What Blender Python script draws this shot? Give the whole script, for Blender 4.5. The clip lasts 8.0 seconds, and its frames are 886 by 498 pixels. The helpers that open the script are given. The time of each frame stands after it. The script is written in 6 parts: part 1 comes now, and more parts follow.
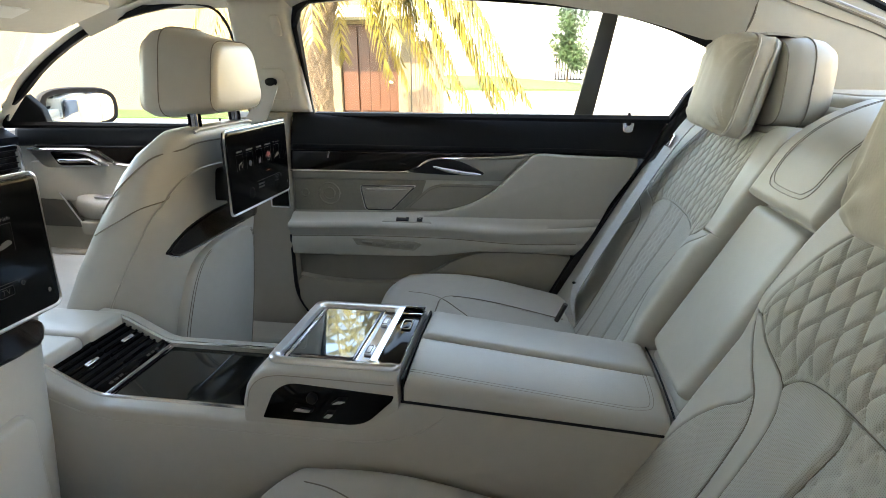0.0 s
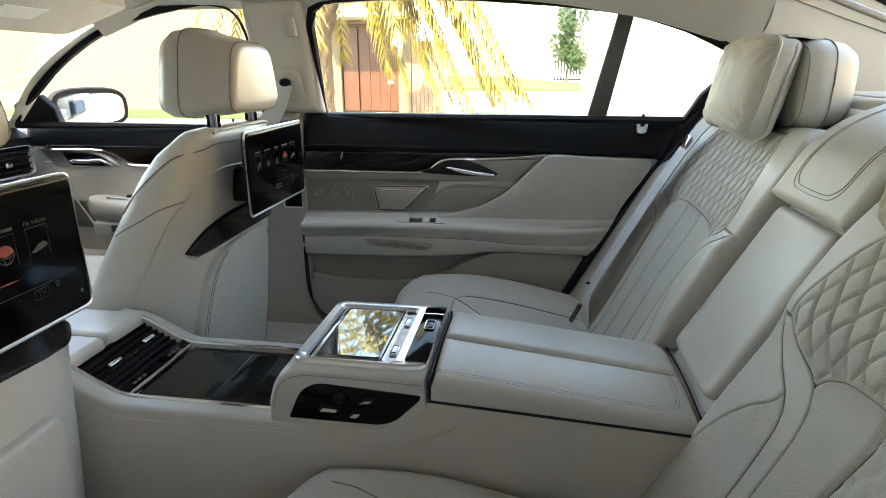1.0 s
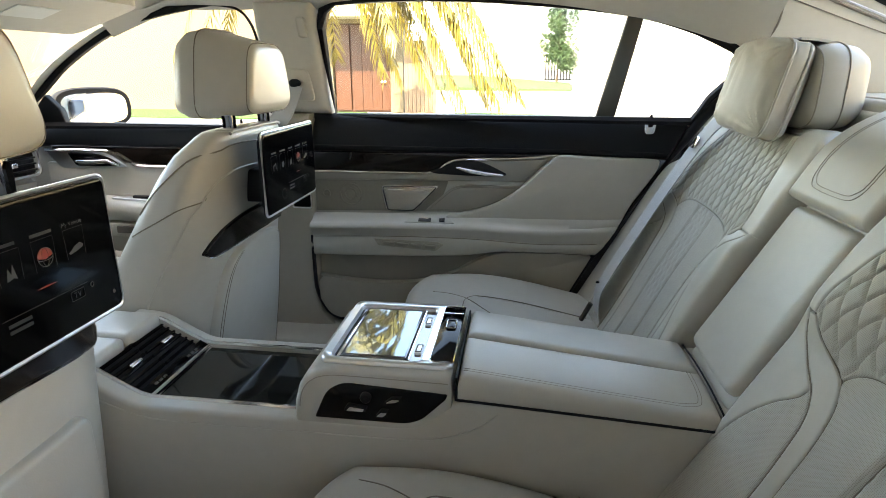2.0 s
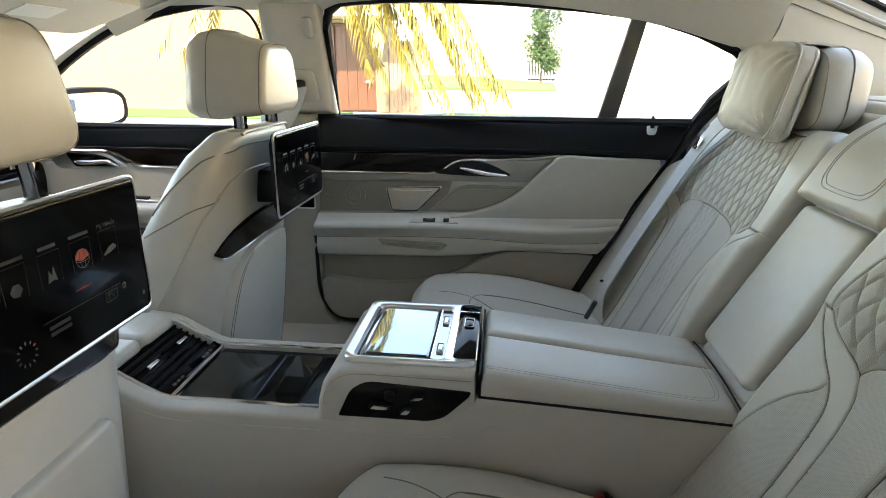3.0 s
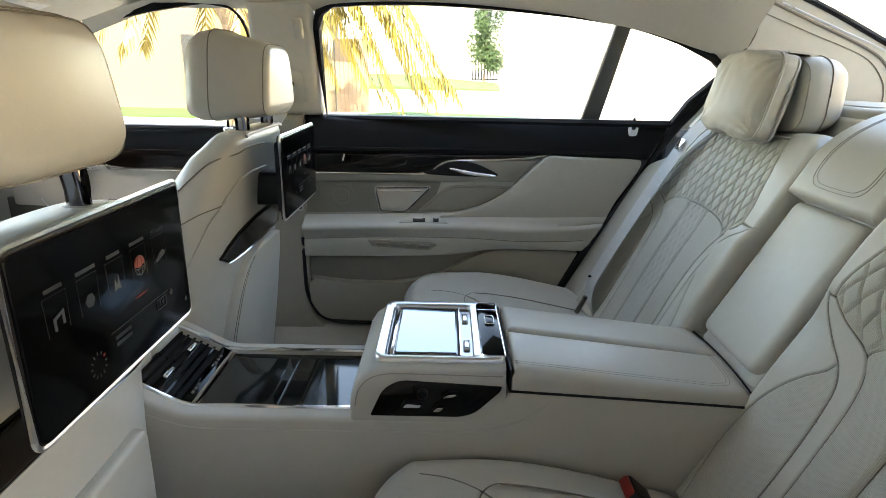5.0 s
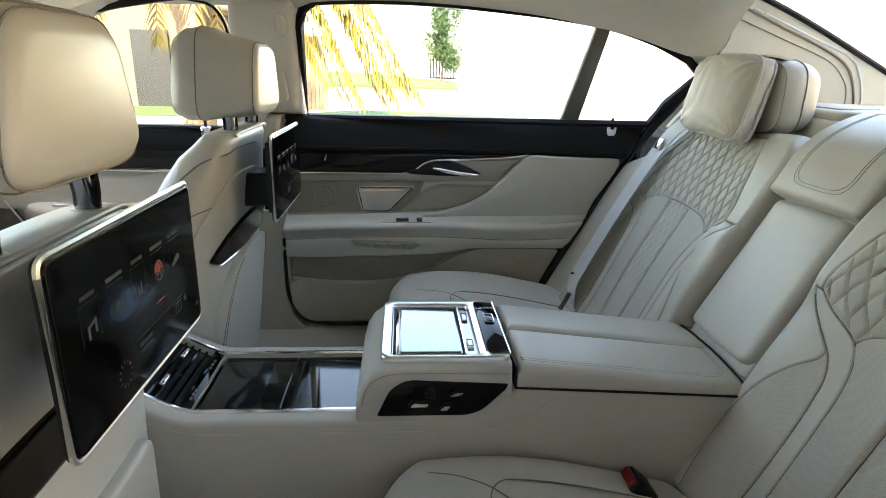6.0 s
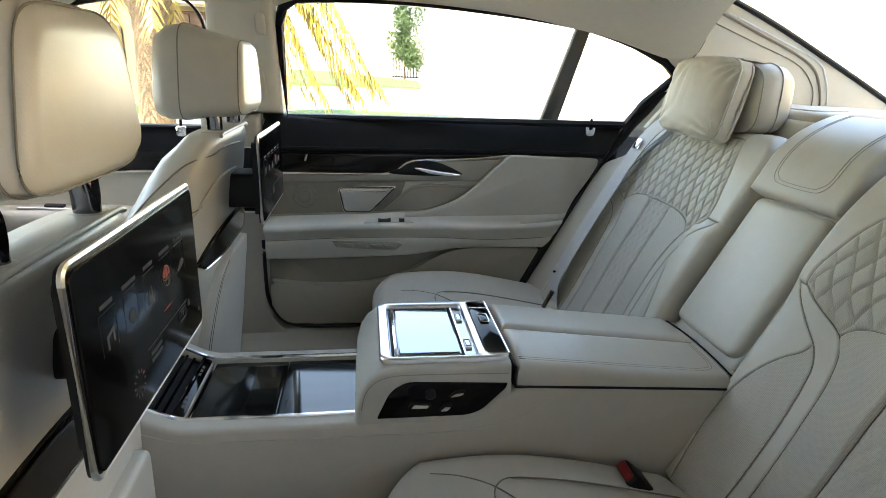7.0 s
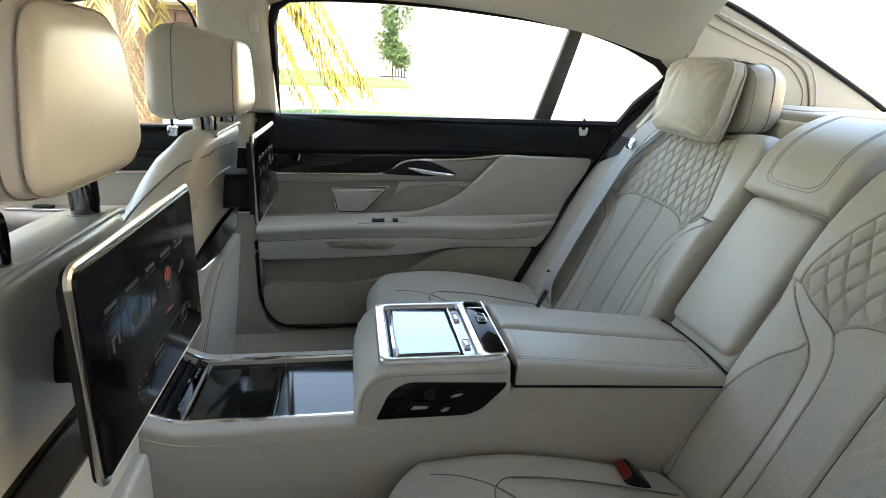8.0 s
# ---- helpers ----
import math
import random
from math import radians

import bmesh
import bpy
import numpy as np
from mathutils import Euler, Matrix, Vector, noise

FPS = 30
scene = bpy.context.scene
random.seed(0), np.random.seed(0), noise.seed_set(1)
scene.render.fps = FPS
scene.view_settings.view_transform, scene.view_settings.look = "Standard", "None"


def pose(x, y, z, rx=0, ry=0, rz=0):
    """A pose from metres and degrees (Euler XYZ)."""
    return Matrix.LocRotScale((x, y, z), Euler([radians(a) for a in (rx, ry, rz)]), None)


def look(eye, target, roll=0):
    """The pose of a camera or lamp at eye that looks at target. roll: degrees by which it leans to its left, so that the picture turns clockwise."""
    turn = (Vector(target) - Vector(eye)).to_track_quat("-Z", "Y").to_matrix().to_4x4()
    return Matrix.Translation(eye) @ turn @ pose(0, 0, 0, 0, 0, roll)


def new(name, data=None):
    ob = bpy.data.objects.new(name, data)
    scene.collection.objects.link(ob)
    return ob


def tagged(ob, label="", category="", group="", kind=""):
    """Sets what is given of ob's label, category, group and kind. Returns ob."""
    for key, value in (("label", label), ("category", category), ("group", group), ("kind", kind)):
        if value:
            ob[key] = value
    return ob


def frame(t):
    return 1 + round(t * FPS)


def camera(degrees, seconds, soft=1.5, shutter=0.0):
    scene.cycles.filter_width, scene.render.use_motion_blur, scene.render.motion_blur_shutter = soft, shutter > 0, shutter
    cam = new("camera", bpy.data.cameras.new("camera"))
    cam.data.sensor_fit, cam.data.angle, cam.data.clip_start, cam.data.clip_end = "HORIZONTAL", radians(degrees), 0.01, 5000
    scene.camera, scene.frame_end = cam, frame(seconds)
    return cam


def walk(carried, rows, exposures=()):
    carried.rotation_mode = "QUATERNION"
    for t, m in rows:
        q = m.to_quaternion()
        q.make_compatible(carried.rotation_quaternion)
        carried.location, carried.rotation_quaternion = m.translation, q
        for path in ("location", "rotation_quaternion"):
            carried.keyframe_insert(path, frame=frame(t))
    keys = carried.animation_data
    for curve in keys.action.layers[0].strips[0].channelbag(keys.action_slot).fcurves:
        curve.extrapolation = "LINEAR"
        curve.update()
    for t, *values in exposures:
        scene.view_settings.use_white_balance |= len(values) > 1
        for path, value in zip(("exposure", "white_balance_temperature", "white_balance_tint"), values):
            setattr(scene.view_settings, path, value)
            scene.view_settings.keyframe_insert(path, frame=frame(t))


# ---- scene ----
cam = camera(75.4, 8.0, soft=0.8)
EXPOSURE, KELVIN = 3.97, 8500.0
METRES, EYE, TILT, LEAN, TURN = 0.407, 1.1, -17.5, 0.0, 8.5
ROWS = [
    (0.0, 0.0, 0.0, 0.0, 0.0, 0.0, 0.0),
    (0.5, -0.0341, -0.0037, 0.0009, -0.05, 0.0, -0.01),
    (1.0, -0.0965, -0.0105, 0.0023, -0.14, -0.0, -0.02),
    (1.5, -0.1546, -0.0198, 0.004, -0.51, -0.02, 0.05),
    (3.0, -0.3557, -0.0549, 0.0038, -2.66, -0.05, 0.39),
    (3.5, -0.4213, -0.0647, 0.0048, -3.7, -0.05, 0.6),
    (4.0, -0.509, -0.0732, 0.0068, -4.96, -0.08, 0.82),
    (4.5, -0.5812, -0.0783, 0.0092, -6.34, -0.15, 1.1),
    (6.0, -0.8281, -0.061, 0.0224, -12.19, -0.51, 2.2),
    (6.5, -0.8941, -0.0467, 0.0285, -14.09, -0.65, 2.53),
    (7.0, -0.95, -0.0294, 0.0335, -15.79, -0.75, 2.82),
    (7.5, -0.9837, -0.0188, 0.0362, -16.6, -0.8, 2.97),
    (8.0, -0.9855, -0.0166, 0.0367, -16.95, -0.83, 3.03),
]
walk(cam, [(t, pose(0, -0.8, EYE, TILT, LEAN, TURN) @ pose(METRES * x, METRES * y, METRES * z, 90 + pitch, roll, yaw)) for t, x, y, z, yaw, pitch, roll in ROWS], exposures=[(0.0, EXPOSURE, KELVIN, 10.0), (8.0, EXPOSURE, KELVIN, 10.0)])

# ---- light ----
world = bpy.data.worlds.new("sky")
scene.world = world
world.use_nodes = True
wn = world.node_tree
sky = wn.nodes.new("ShaderNodeTexSky")
sky.sky_type = "NISHITA"
sky.sun_disc = False
SUN_EL, SUN_AZ = radians(52), radians(202)
sky.sun_elevation, sky.sun_rotation = SUN_EL, SUN_AZ
wn.nodes["Background"].inputs[1].default_value = 0.15
wn.links.new(sky.outputs[0], wn.nodes["Background"].inputs[0])
sun_data = bpy.data.lights.new("sun", "SUN")
sun_data.energy, sun_data.angle, sun_data.color = 2.6, radians(0.5), (1.0, 0.93, 0.80)
sun = new("sun", sun_data)
sun_way = Vector((math.sin(SUN_AZ) * math.cos(SUN_EL), math.cos(SUN_AZ) * math.cos(SUN_EL), math.sin(SUN_EL)))
sun.matrix_world = look(sun_way * 30, (0, 0, 0))


# ---- materials ----
def mat(name, color, rough=0.5, metal=0.0, scale=40.0, bump=0.1, vary=0.08, kind="noise", coat=0.0, dist=0.001, emit=0.0, spec=0.5, tilt=(0, 62, 0)):
    m = bpy.data.materials.new(name)
    m.use_nodes = True
    nt = m.node_tree
    b = nt.nodes["Principled BSDF"]
    b.inputs["Roughness"].default_value = rough
    b.inputs["Metallic"].default_value = metal
    b.inputs["Coat Weight"].default_value = coat
    b.inputs["Coat Roughness"].default_value = 0.04
    b.inputs["Specular IOR Level"].default_value = spec
    co = nt.nodes.new("ShaderNodeTexCoord")
    big = nt.nodes.new("ShaderNodeTexNoise")
    big.inputs["Scale"].default_value = scale / 12
    big.inputs["Detail"].default_value = 4
    nt.links.new(co.outputs["Object"], big.inputs["Vector"])
    if kind == "leather":
        fine = nt.nodes.new("ShaderNodeTexVoronoi")
        fine.feature = "SMOOTH_F1"
        fine_out = fine.outputs["Distance"]
    elif kind == "perf":
        fine = nt.nodes.new("ShaderNodeTexVoronoi")
        fine.inputs["Randomness"].default_value = 0.0
        fine.voronoi_dimensions = "2D"
        fine_out = fine.outputs["Distance"]
    elif kind == "wood":
        fine = nt.nodes.new("ShaderNodeTexNoise")
        fine.inputs["Detail"].default_value = 6
        fine_out = fine.outputs["Fac"]
    else:
        fine = nt.nodes.new("ShaderNodeTexNoise")
        fine.inputs["Detail"].default_value = 3
        fine_out = fine.outputs["Fac"]
    fine.inputs["Scale"].default_value = scale
    src = co.outputs["Object"]
    if kind in ("wood", "perf"):
        mp = nt.nodes.new("ShaderNodeMapping")
        if kind == "wood":
            mp.inputs["Scale"].default_value = (0.06, 1, 1)
        else:
            mp.inputs["Rotation"].default_value = [radians(q) for q in tilt]
        nt.links.new(src, mp.inputs["Vector"])
        src = mp.outputs["Vector"]
    nt.links.new(src, fine.inputs["Vector"])
    ramp = nt.nodes.new("ShaderNodeMapRange")
    ramp.inputs["To Min"].default_value = 1 - vary
    ramp.inputs["To Max"].default_value = 1 + vary
    nt.links.new(big.outputs["Fac"], ramp.inputs["Value"])
    mul = nt.nodes.new("ShaderNodeMix")
    mul.data_type, mul.blend_type = "RGBA", "MULTIPLY"
    mul.inputs["Factor"].default_value = 1
    mul.inputs["A"].default_value = (*color, 1)
    nt.links.new(ramp.outputs["Result"], mul.inputs["B"])
    out = mul.outputs["Result"]
    if kind in ("wood", "perf"):
        r2 = nt.nodes.new("ShaderNodeMapRange")
        if kind == "wood":
            r2.inputs["From Min"].default_value, r2.inputs["From Max"].default_value = 0.35, 0.65
            r2.inputs["To Min"].default_value, r2.inputs["To Max"].default_value = 0.35, 1.6
        else:
            r2.inputs["From Min"].default_value, r2.inputs["From Max"].default_value = 0.18, 0.3
            r2.inputs["To Min"].default_value, r2.inputs["To Max"].default_value = 0.66, 1.0
        nt.links.new(fine_out, r2.inputs["Value"])
        m2 = nt.nodes.new("ShaderNodeMix")
        m2.data_type, m2.blend_type = "RGBA", "MULTIPLY"
        m2.inputs["Factor"].default_value = 1
        nt.links.new(out, m2.inputs["A"])
        nt.links.new(r2.outputs["Result"], m2.inputs["B"])
        out = m2.outputs["Result"]
    nt.links.new(out, b.inputs["Base Color"])
    if bump:
        bp = nt.nodes.new("ShaderNodeBump")
        bp.inputs["Strength"].default_value = bump
        bp.inputs["Distance"].default_value = dist
        nt.links.new(fine_out, bp.inputs["Height"])
        nt.links.new(bp.outputs["Normal"], b.inputs["Normal"])
    if emit:
        mul.inputs["A"].default_value = (0.01, 0.01, 0.01, 1)
        b.inputs["Emission Color"].default_value = (*color, 1)
        b.inputs["Emission Strength"].default_value = emit
    return m


LEATHER = mat("ivory_leather", (0.45, 0.43, 0.378), 0.36, spec=0.6, scale=520, bump=0.12, vary=0.05, kind="leather", dist=0.0006)
LEATHER_SOFT = mat("ivory_pillow_leather", (0.46, 0.435, 0.37), 0.5, spec=0.35, scale=420, bump=0.15, vary=0.06, kind="leather", dist=0.0006)
LEATHER_PERF = mat("perforated_leather", (0.44, 0.42, 0.365), 0.45, scale=520, bump=0.3, vary=0.04, kind="perf", dist=0.0008)
SEAM = mat("stitching", (0.19, 0.165, 0.132), 0.7, scale=900, bump=0.3, vary=0.1)
TRIM = mat("ivory_trim", (0.42, 0.40, 0.345), 0.5, scale=500, bump=0.2, vary=0.04, kind="leather", dist=0.0005)
# ivory trim for low parts, its greige partly the shade down there
TRIM_SHADED = mat("greige_shaded_trim", (0.33, 0.305, 0.255), 0.55, scale=500, bump=0.2, vary=0.05, kind="leather", dist=0.0005)
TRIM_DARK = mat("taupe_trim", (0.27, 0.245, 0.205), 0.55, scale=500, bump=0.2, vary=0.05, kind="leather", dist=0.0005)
HEADLINER = mat("headliner_cloth", (0.56, 0.53, 0.46), 0.9, scale=700, bump=0.3, vary=0.04)
CARPET = mat("beige_carpet", (0.26, 0.22, 0.17), 0.95, scale=600, bump=0.8, vary=0.12, dist=0.003)
BLACK_SKIN = mat("black_grained_vinyl", (0.0045, 0.0055, 0.0075), 0.5, spec=0.22, scale=420, bump=0.3, vary=0.1, kind="leather", dist=0.0006)
WOOD = mat("dark_lacquered_wood", (0.008, 0.005, 0.0038), 0.16, scale=160, bump=0.0, vary=0.3, kind="wood", coat=0.25, spec=0.22)
LACQUER = mat("black_piano_lacquer", (0.003, 0.003, 0.0035), 0.07, spec=0.16, scale=30, bump=0.0, vary=0.1)
TRAY_WOOD = mat("dark_lacquered_lid", (0.010, 0.010, 0.009), 0.05, 0.0, spec=0.5, scale=60, bump=0.0, vary=0.3, kind="wood")
BAR_TRIM = mat("dark_grey_trim", (0.075, 0.068, 0.056), 0.5, scale=300, bump=0.1, vary=0.1)
RUBBER = mat("black_rubber", (0.007, 0.007, 0.008), 0.65, spec=0.25, scale=200, bump=0.1, vary=0.1)
PLASTIC = mat("black_plastic", (0.006, 0.006, 0.007), 0.42, spec=0.25, scale=300, bump=0.1, vary=0.1)
CHROME_DARK = mat("dark_chrome", (0.22, 0.22, 0.235), 0.12, 1.0, scale=60, bump=0.0, vary=0.03)
CHROME = mat("polished_chrome", (0.82, 0.82, 0.83), 0.1, 1.0, scale=60, bump=0.0, vary=0.03)
SATIN = mat("satin_aluminium", (0.72, 0.72, 0.72), 0.28, 1.0, scale=300, bump=0.03, vary=0.03)
GRILLE_TAUPE = mat("taupe_speaker_cloth", (0.20, 0.185, 0.15), 0.45, 0.0, scale=420, bump=0.2, vary=0.06, kind="perf", tilt=(-90, 0, 0))
BRUSHED = mat("brushed_lid_metal", (0.32, 0.30, 0.26), 0.38, 0.6, scale=200, bump=0.05, vary=0.08)
GRILLE = mat("perforated_metal_grille", (0.36, 0.34, 0.28), 0.5, 0.0, scale=420, bump=0.2, vary=0.04, kind="perf", tilt=(-90, 0, 0))
LIDMETAL = mat("ashtray_lid_metal", (0.50, 0.48, 0.44), 0.2, 1.0, scale=200, bump=0.04, vary=0.06)
BELT = mat("ivory_webbing", (0.47, 0.47, 0.46), 0.75, scale=700, bump=0.5, vary=0.05)
RED = mat("red_plastic", (0.24, 0.010, 0.010), 0.35, scale=100, bump=0.0, vary=0.05)
SCREEN = mat("black_screen_glass", (0.0015, 0.0015, 0.0018), 0.12, spec=0.13, scale=20, bump=0.0, vary=0.05)
TABLET_GLASS = mat("dark_tablet_glass", (0.22, 0.27, 0.31), 0.03, 0.8, scale=20, bump=0.0, vary=0.05)
ICON_GREY = mat("grey_display_light", (0.12, 0.13, 0.14), 0.5, bump=0, vary=0, emit=0.010)
ICON_RED = mat("red_display_light", (0.30, 0.030, 0.008), 0.5, bump=0, vary=0, emit=0.035)
ICON_DIM = mat("dim_display_light", (0.05, 0.055, 0.06), 0.5, bump=0, vary=0, emit=0.002)
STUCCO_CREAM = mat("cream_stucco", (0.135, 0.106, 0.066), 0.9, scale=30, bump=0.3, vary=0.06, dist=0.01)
# brighter copy of the cream: sunlit warmth is put into its colour
STUCCO_SUNLIT = mat("sunlit_cream_stucco", (0.70, 0.545, 0.33), 0.9, scale=30, bump=0.3, vary=0.06, dist=0.01)
STUCCO_WHITE = mat("white_stucco", (0.44, 0.405, 0.33), 0.9, scale=30, bump=0.3, vary=0.05, dist=0.01)
GATE_WOOD = mat("red_brown_timber", (0.062, 0.021, 0.008), 0.45, scale=25, bump=0.2, vary=0.2)
FENCE_WOOD = mat("pale_timber", (0.19, 0.125, 0.075), 0.6, scale=25, bump=0.2, vary=0.15)
# cool wall and dark roof tones steer the bounce of the unseen carport
SHADE_WALL = mat("shade_wall_grey", (0.19, 0.20, 0.23), 0.9, scale=12, bump=0.2, vary=0.1, dist=0.01)
SHADE_ROOF = mat("shade_roof_dark", (0.055, 0.047, 0.040), 0.7, scale=12, bump=0.2, vary=0.15, dist=0.01)
WALL_BROWN = mat("brown_plaster", (0.14, 0.10, 0.07), 0.9, scale=12, bump=0.2, vary=0.1, dist=0.01)
PAVING = mat("pale_paving", (0.34, 0.33, 0.305), 0.9, scale=8, bump=0.2, vary=0.08, dist=0.01)
LAWN = mat("lawn", (0.030, 0.075, 0.012), 0.9, scale=60, bump=0.9, vary=0.25, dist=0.03)
BARK = mat("palm_bark", (0.12, 0.085, 0.052), 0.95, scale=30, bump=0.9, vary=0.3, dist=0.03)
FROND = mat("palm_leaf", (0.17, 0.130, 0.020), 0.55, scale=30, bump=0.1, vary=0.3)
FOLIAGE = mat("cypress_leaf", (0.022, 0.05, 0.012), 0.7, scale=20, bump=0.3, vary=0.4)
IRON = mat("dark_iron", (0.03, 0.03, 0.03), 0.5, 0.6, scale=40, bump=0.1, vary=0.1)
PAINT = mat("car_paint", (0.03, 0.035, 0.045), 0.25, 0.3, scale=30, bump=0, vary=0.05, coat=1.0)
MIRROR = mat("mirror_glass", (0.9, 0.9, 0.9), 0.02, 1.0, scale=10, bump=0, vary=0.0)
CARD = mat("white_label", (0.7, 0.7, 0.66), 0.6, scale=100, bump=0, vary=0.03)


def glass_mat():
    m = bpy.data.materials.new("window_glass")
    m.use_nodes = True
    nt = m.node_tree
    nt.nodes.remove(nt.nodes["Principled BSDF"])
    tr = nt.nodes.new("ShaderNodeBsdfTransparent")
    tr.inputs[0].default_value = (0.97, 0.98, 0.97, 1)
    gl = nt.nodes.new("ShaderNodeBsdfGlossy")
    gl.inputs["Roughness"].default_value = 0.02
    fr = nt.nodes.new("ShaderNodeLayerWeight")
    pw = nt.nodes.new("ShaderNodeMath")
    pw.operation = "POWER"
    pw.inputs[1].default_value = 5.0
    nt.links.new(fr.outputs["Facing"], pw.inputs[0])
    sc = nt.nodes.new("ShaderNodeMath")
    sc.operation = "MULTIPLY_ADD"
    sc.inputs[1].default_value, sc.inputs[2].default_value = 0.45, 0.02
    nt.links.new(pw.outputs[0], sc.inputs[0])
    mx = nt.nodes.new("ShaderNodeMixShader")
    nt.links.new(sc.outputs[0], mx.inputs[0])
    nt.links.new(tr.outputs[0], mx.inputs[1])
    nt.links.new(gl.outputs[0], mx.inputs[2])
    nt.links.new(mx.outputs[0], nt.nodes["Material Output"].inputs[0])
    return m


GLASS = glass_mat()


# ---- tools ----
def thing(name, label, category, at=(0, 0, 0), group="", kind=""):
    ob = new(name)
    ob.empty_display_size = 0.05
    ob.location = at
    return tagged(ob, label, category, group, kind)


def spot(ob):
    v = Vector(ob.location)
    return v if ob.parent is None else v + spot(ob.parent)


def part(name, bm, material, parent=None, label="", smooth=True):
    me = bpy.data.meshes.new(name)
    if parent is not None:
        bmesh.ops.translate(bm, verts=bm.verts, vec=-spot(parent))
    for f in bm.faces:
        f.smooth = smooth and len(f.verts) <= 4
    bm.to_mesh(me)
    bm.free()
    if smooth:
        me.set_sharp_from_angle(angle=radians(50))
    me.materials.append(material)
    ob = new(name, me)
    ob.parent = parent
    return tagged(ob, label)


def lettering(words, size, place):
    """Flat letters as a mesh; place turns their (x, y), centred on x, into a point."""
    curve = bpy.data.curves.new("lettering", "FONT")
    curve.body, curve.size, curve.align_x, curve.resolution_u = words, size, "CENTER", 3
    holder = bpy.data.objects.new("lettering", curve)
    me = bpy.data.meshes.new_from_object(holder)
    bm = bmesh.new()
    bm.from_mesh(me)
    for v in bm.verts:
        v.co = place(v.co.x, v.co.y)
    bpy.data.objects.remove(holder)
    bpy.data.curves.remove(curve)
    bpy.data.meshes.remove(me)
    return bm


def setting(name, bm, material, label, category, smooth=True):
    return tagged(part(name, bm, material, None, label, smooth), label, category, kind="structure")


def lerp(pts):
    """A smooth function through (input, value) pairs."""
    xs, ys = [p[0] for p in pts], [p[1] for p in pts]

    def f(x):
        if x <= xs[0]:
            return ys[0]
        if x >= xs[-1]:
            return ys[-1]
        i = max(k for k in range(len(xs) - 1) if xs[k] <= x)
        u = (x - xs[i]) / (xs[i + 1] - xs[i])
        m = [(ys[min(k + 1, len(xs) - 1)] - ys[max(k - 1, 0)]) / (xs[min(k + 1, len(xs) - 1)] - xs[max(k - 1, 0)]) for k in (i, i + 1)]
        h = xs[i + 1] - xs[i]
        return ((2 * u**3 - 3 * u**2 + 1) * ys[i] + (u**3 - 2 * u**2 + u) * h * m[0] + (3 * u**2 - 2 * u**3) * ys[i + 1] + (u**3 - u**2) * h * m[1])

    return f


def rounded(l, h, b0, b1, r, r1=None):
    """Left and right borders of a box with rounded corners, as functions of the height."""
    r1 = r if r1 is None else r1

    def inset(b):
        k = 0.0
        if b < b0 + r:
            k = r - math.sqrt(max(0, r * r - (b0 + r - b) ** 2))
        if b > b1 - r1:
            k = max(k, r1 - math.sqrt(max(0, r1 * r1 - (b - b1 + r1) ** 2)))
        return k

    lo = l if callable(l) else (lambda b: l)
    hi = h if callable(h) else (lambda b: h)
    return (lambda b: lo(b) + inset(b)), (lambda b: hi(b) - inset(b))


def patch(place, b0, b1, lo, hi, height, nu=24, nv=24, r=0.01, skirt=0.02):
    """A padded panel: place(a, b, d) maps to the world, its edges roll down by the radius r and then go back by skirt."""
    bm = bmesh.new()
    lo = lo if callable(lo) else (lambda b, k=lo: k)
    hi = hi if callable(hi) else (lambda b, k=hi: k)
    hf = height if callable(height) else (lambda a, b, k=height: k)
    rows = []
    for j in range(nv + 1):
        v = j / nv
        v = v - 0.6 * math.sin(2 * math.pi * v) / (2 * math.pi)
        b = b0 + (b1 - b0) * v
        l, h = lo(b), hi(b)
        row = []
        for i in range(nu + 1):
            u = i / nu
            u = u - 0.6 * math.sin(2 * math.pi * u) / (2 * math.pi)
            a = l + (h - l) * u
            e = max(0.0, min(a - l, h - a, b - b0, b1 - b))
            drop = r - math.sqrt(max(0, r * r - (r - e) ** 2)) if e < r else 0
            row.append(bm.verts.new(place(a, b, hf(a, b) - drop)))
        rows.append(row)
    for j in range(nv):
        for i in range(nu):
            bm.faces.new((rows[j][i], rows[j][i + 1], rows[j + 1][i + 1], rows[j + 1][i]))
    if skirt:
        rim = [(0, i) for i in range(nu)] + [(j, nu) for j in range(nv)] + [(nv, i) for i in range(nu, 0, -1)] + [(j, 0) for j in range(nv, 0, -1)]
        under = []
        for j, i in rim:
            v = j / nv
            v = v - 0.6 * math.sin(2 * math.pi * v) / (2 * math.pi)
            u = i / nu
            u = u - 0.6 * math.sin(2 * math.pi * u) / (2 * math.pi)
            b = b0 + (b1 - b0) * v
            a = lo(b) + (hi(b) - lo(b)) * u
            under.append(bm.verts.new(place(a, b, hf(a, b) - r - skirt)))
        n = len(rim)
        for k in range(n):
            p, q = rim[k], rim[(k + 1) % n]
            bm.faces.new((rows[p[0]][p[1]], under[k], under[(k + 1) % n], rows[q[0]][q[1]]))
    bmesh.ops.remove_doubles(bm, verts=bm.verts, dist=1e-6)
    bmesh.ops.recalc_face_normals(bm, faces=bm.faces)
    return bm


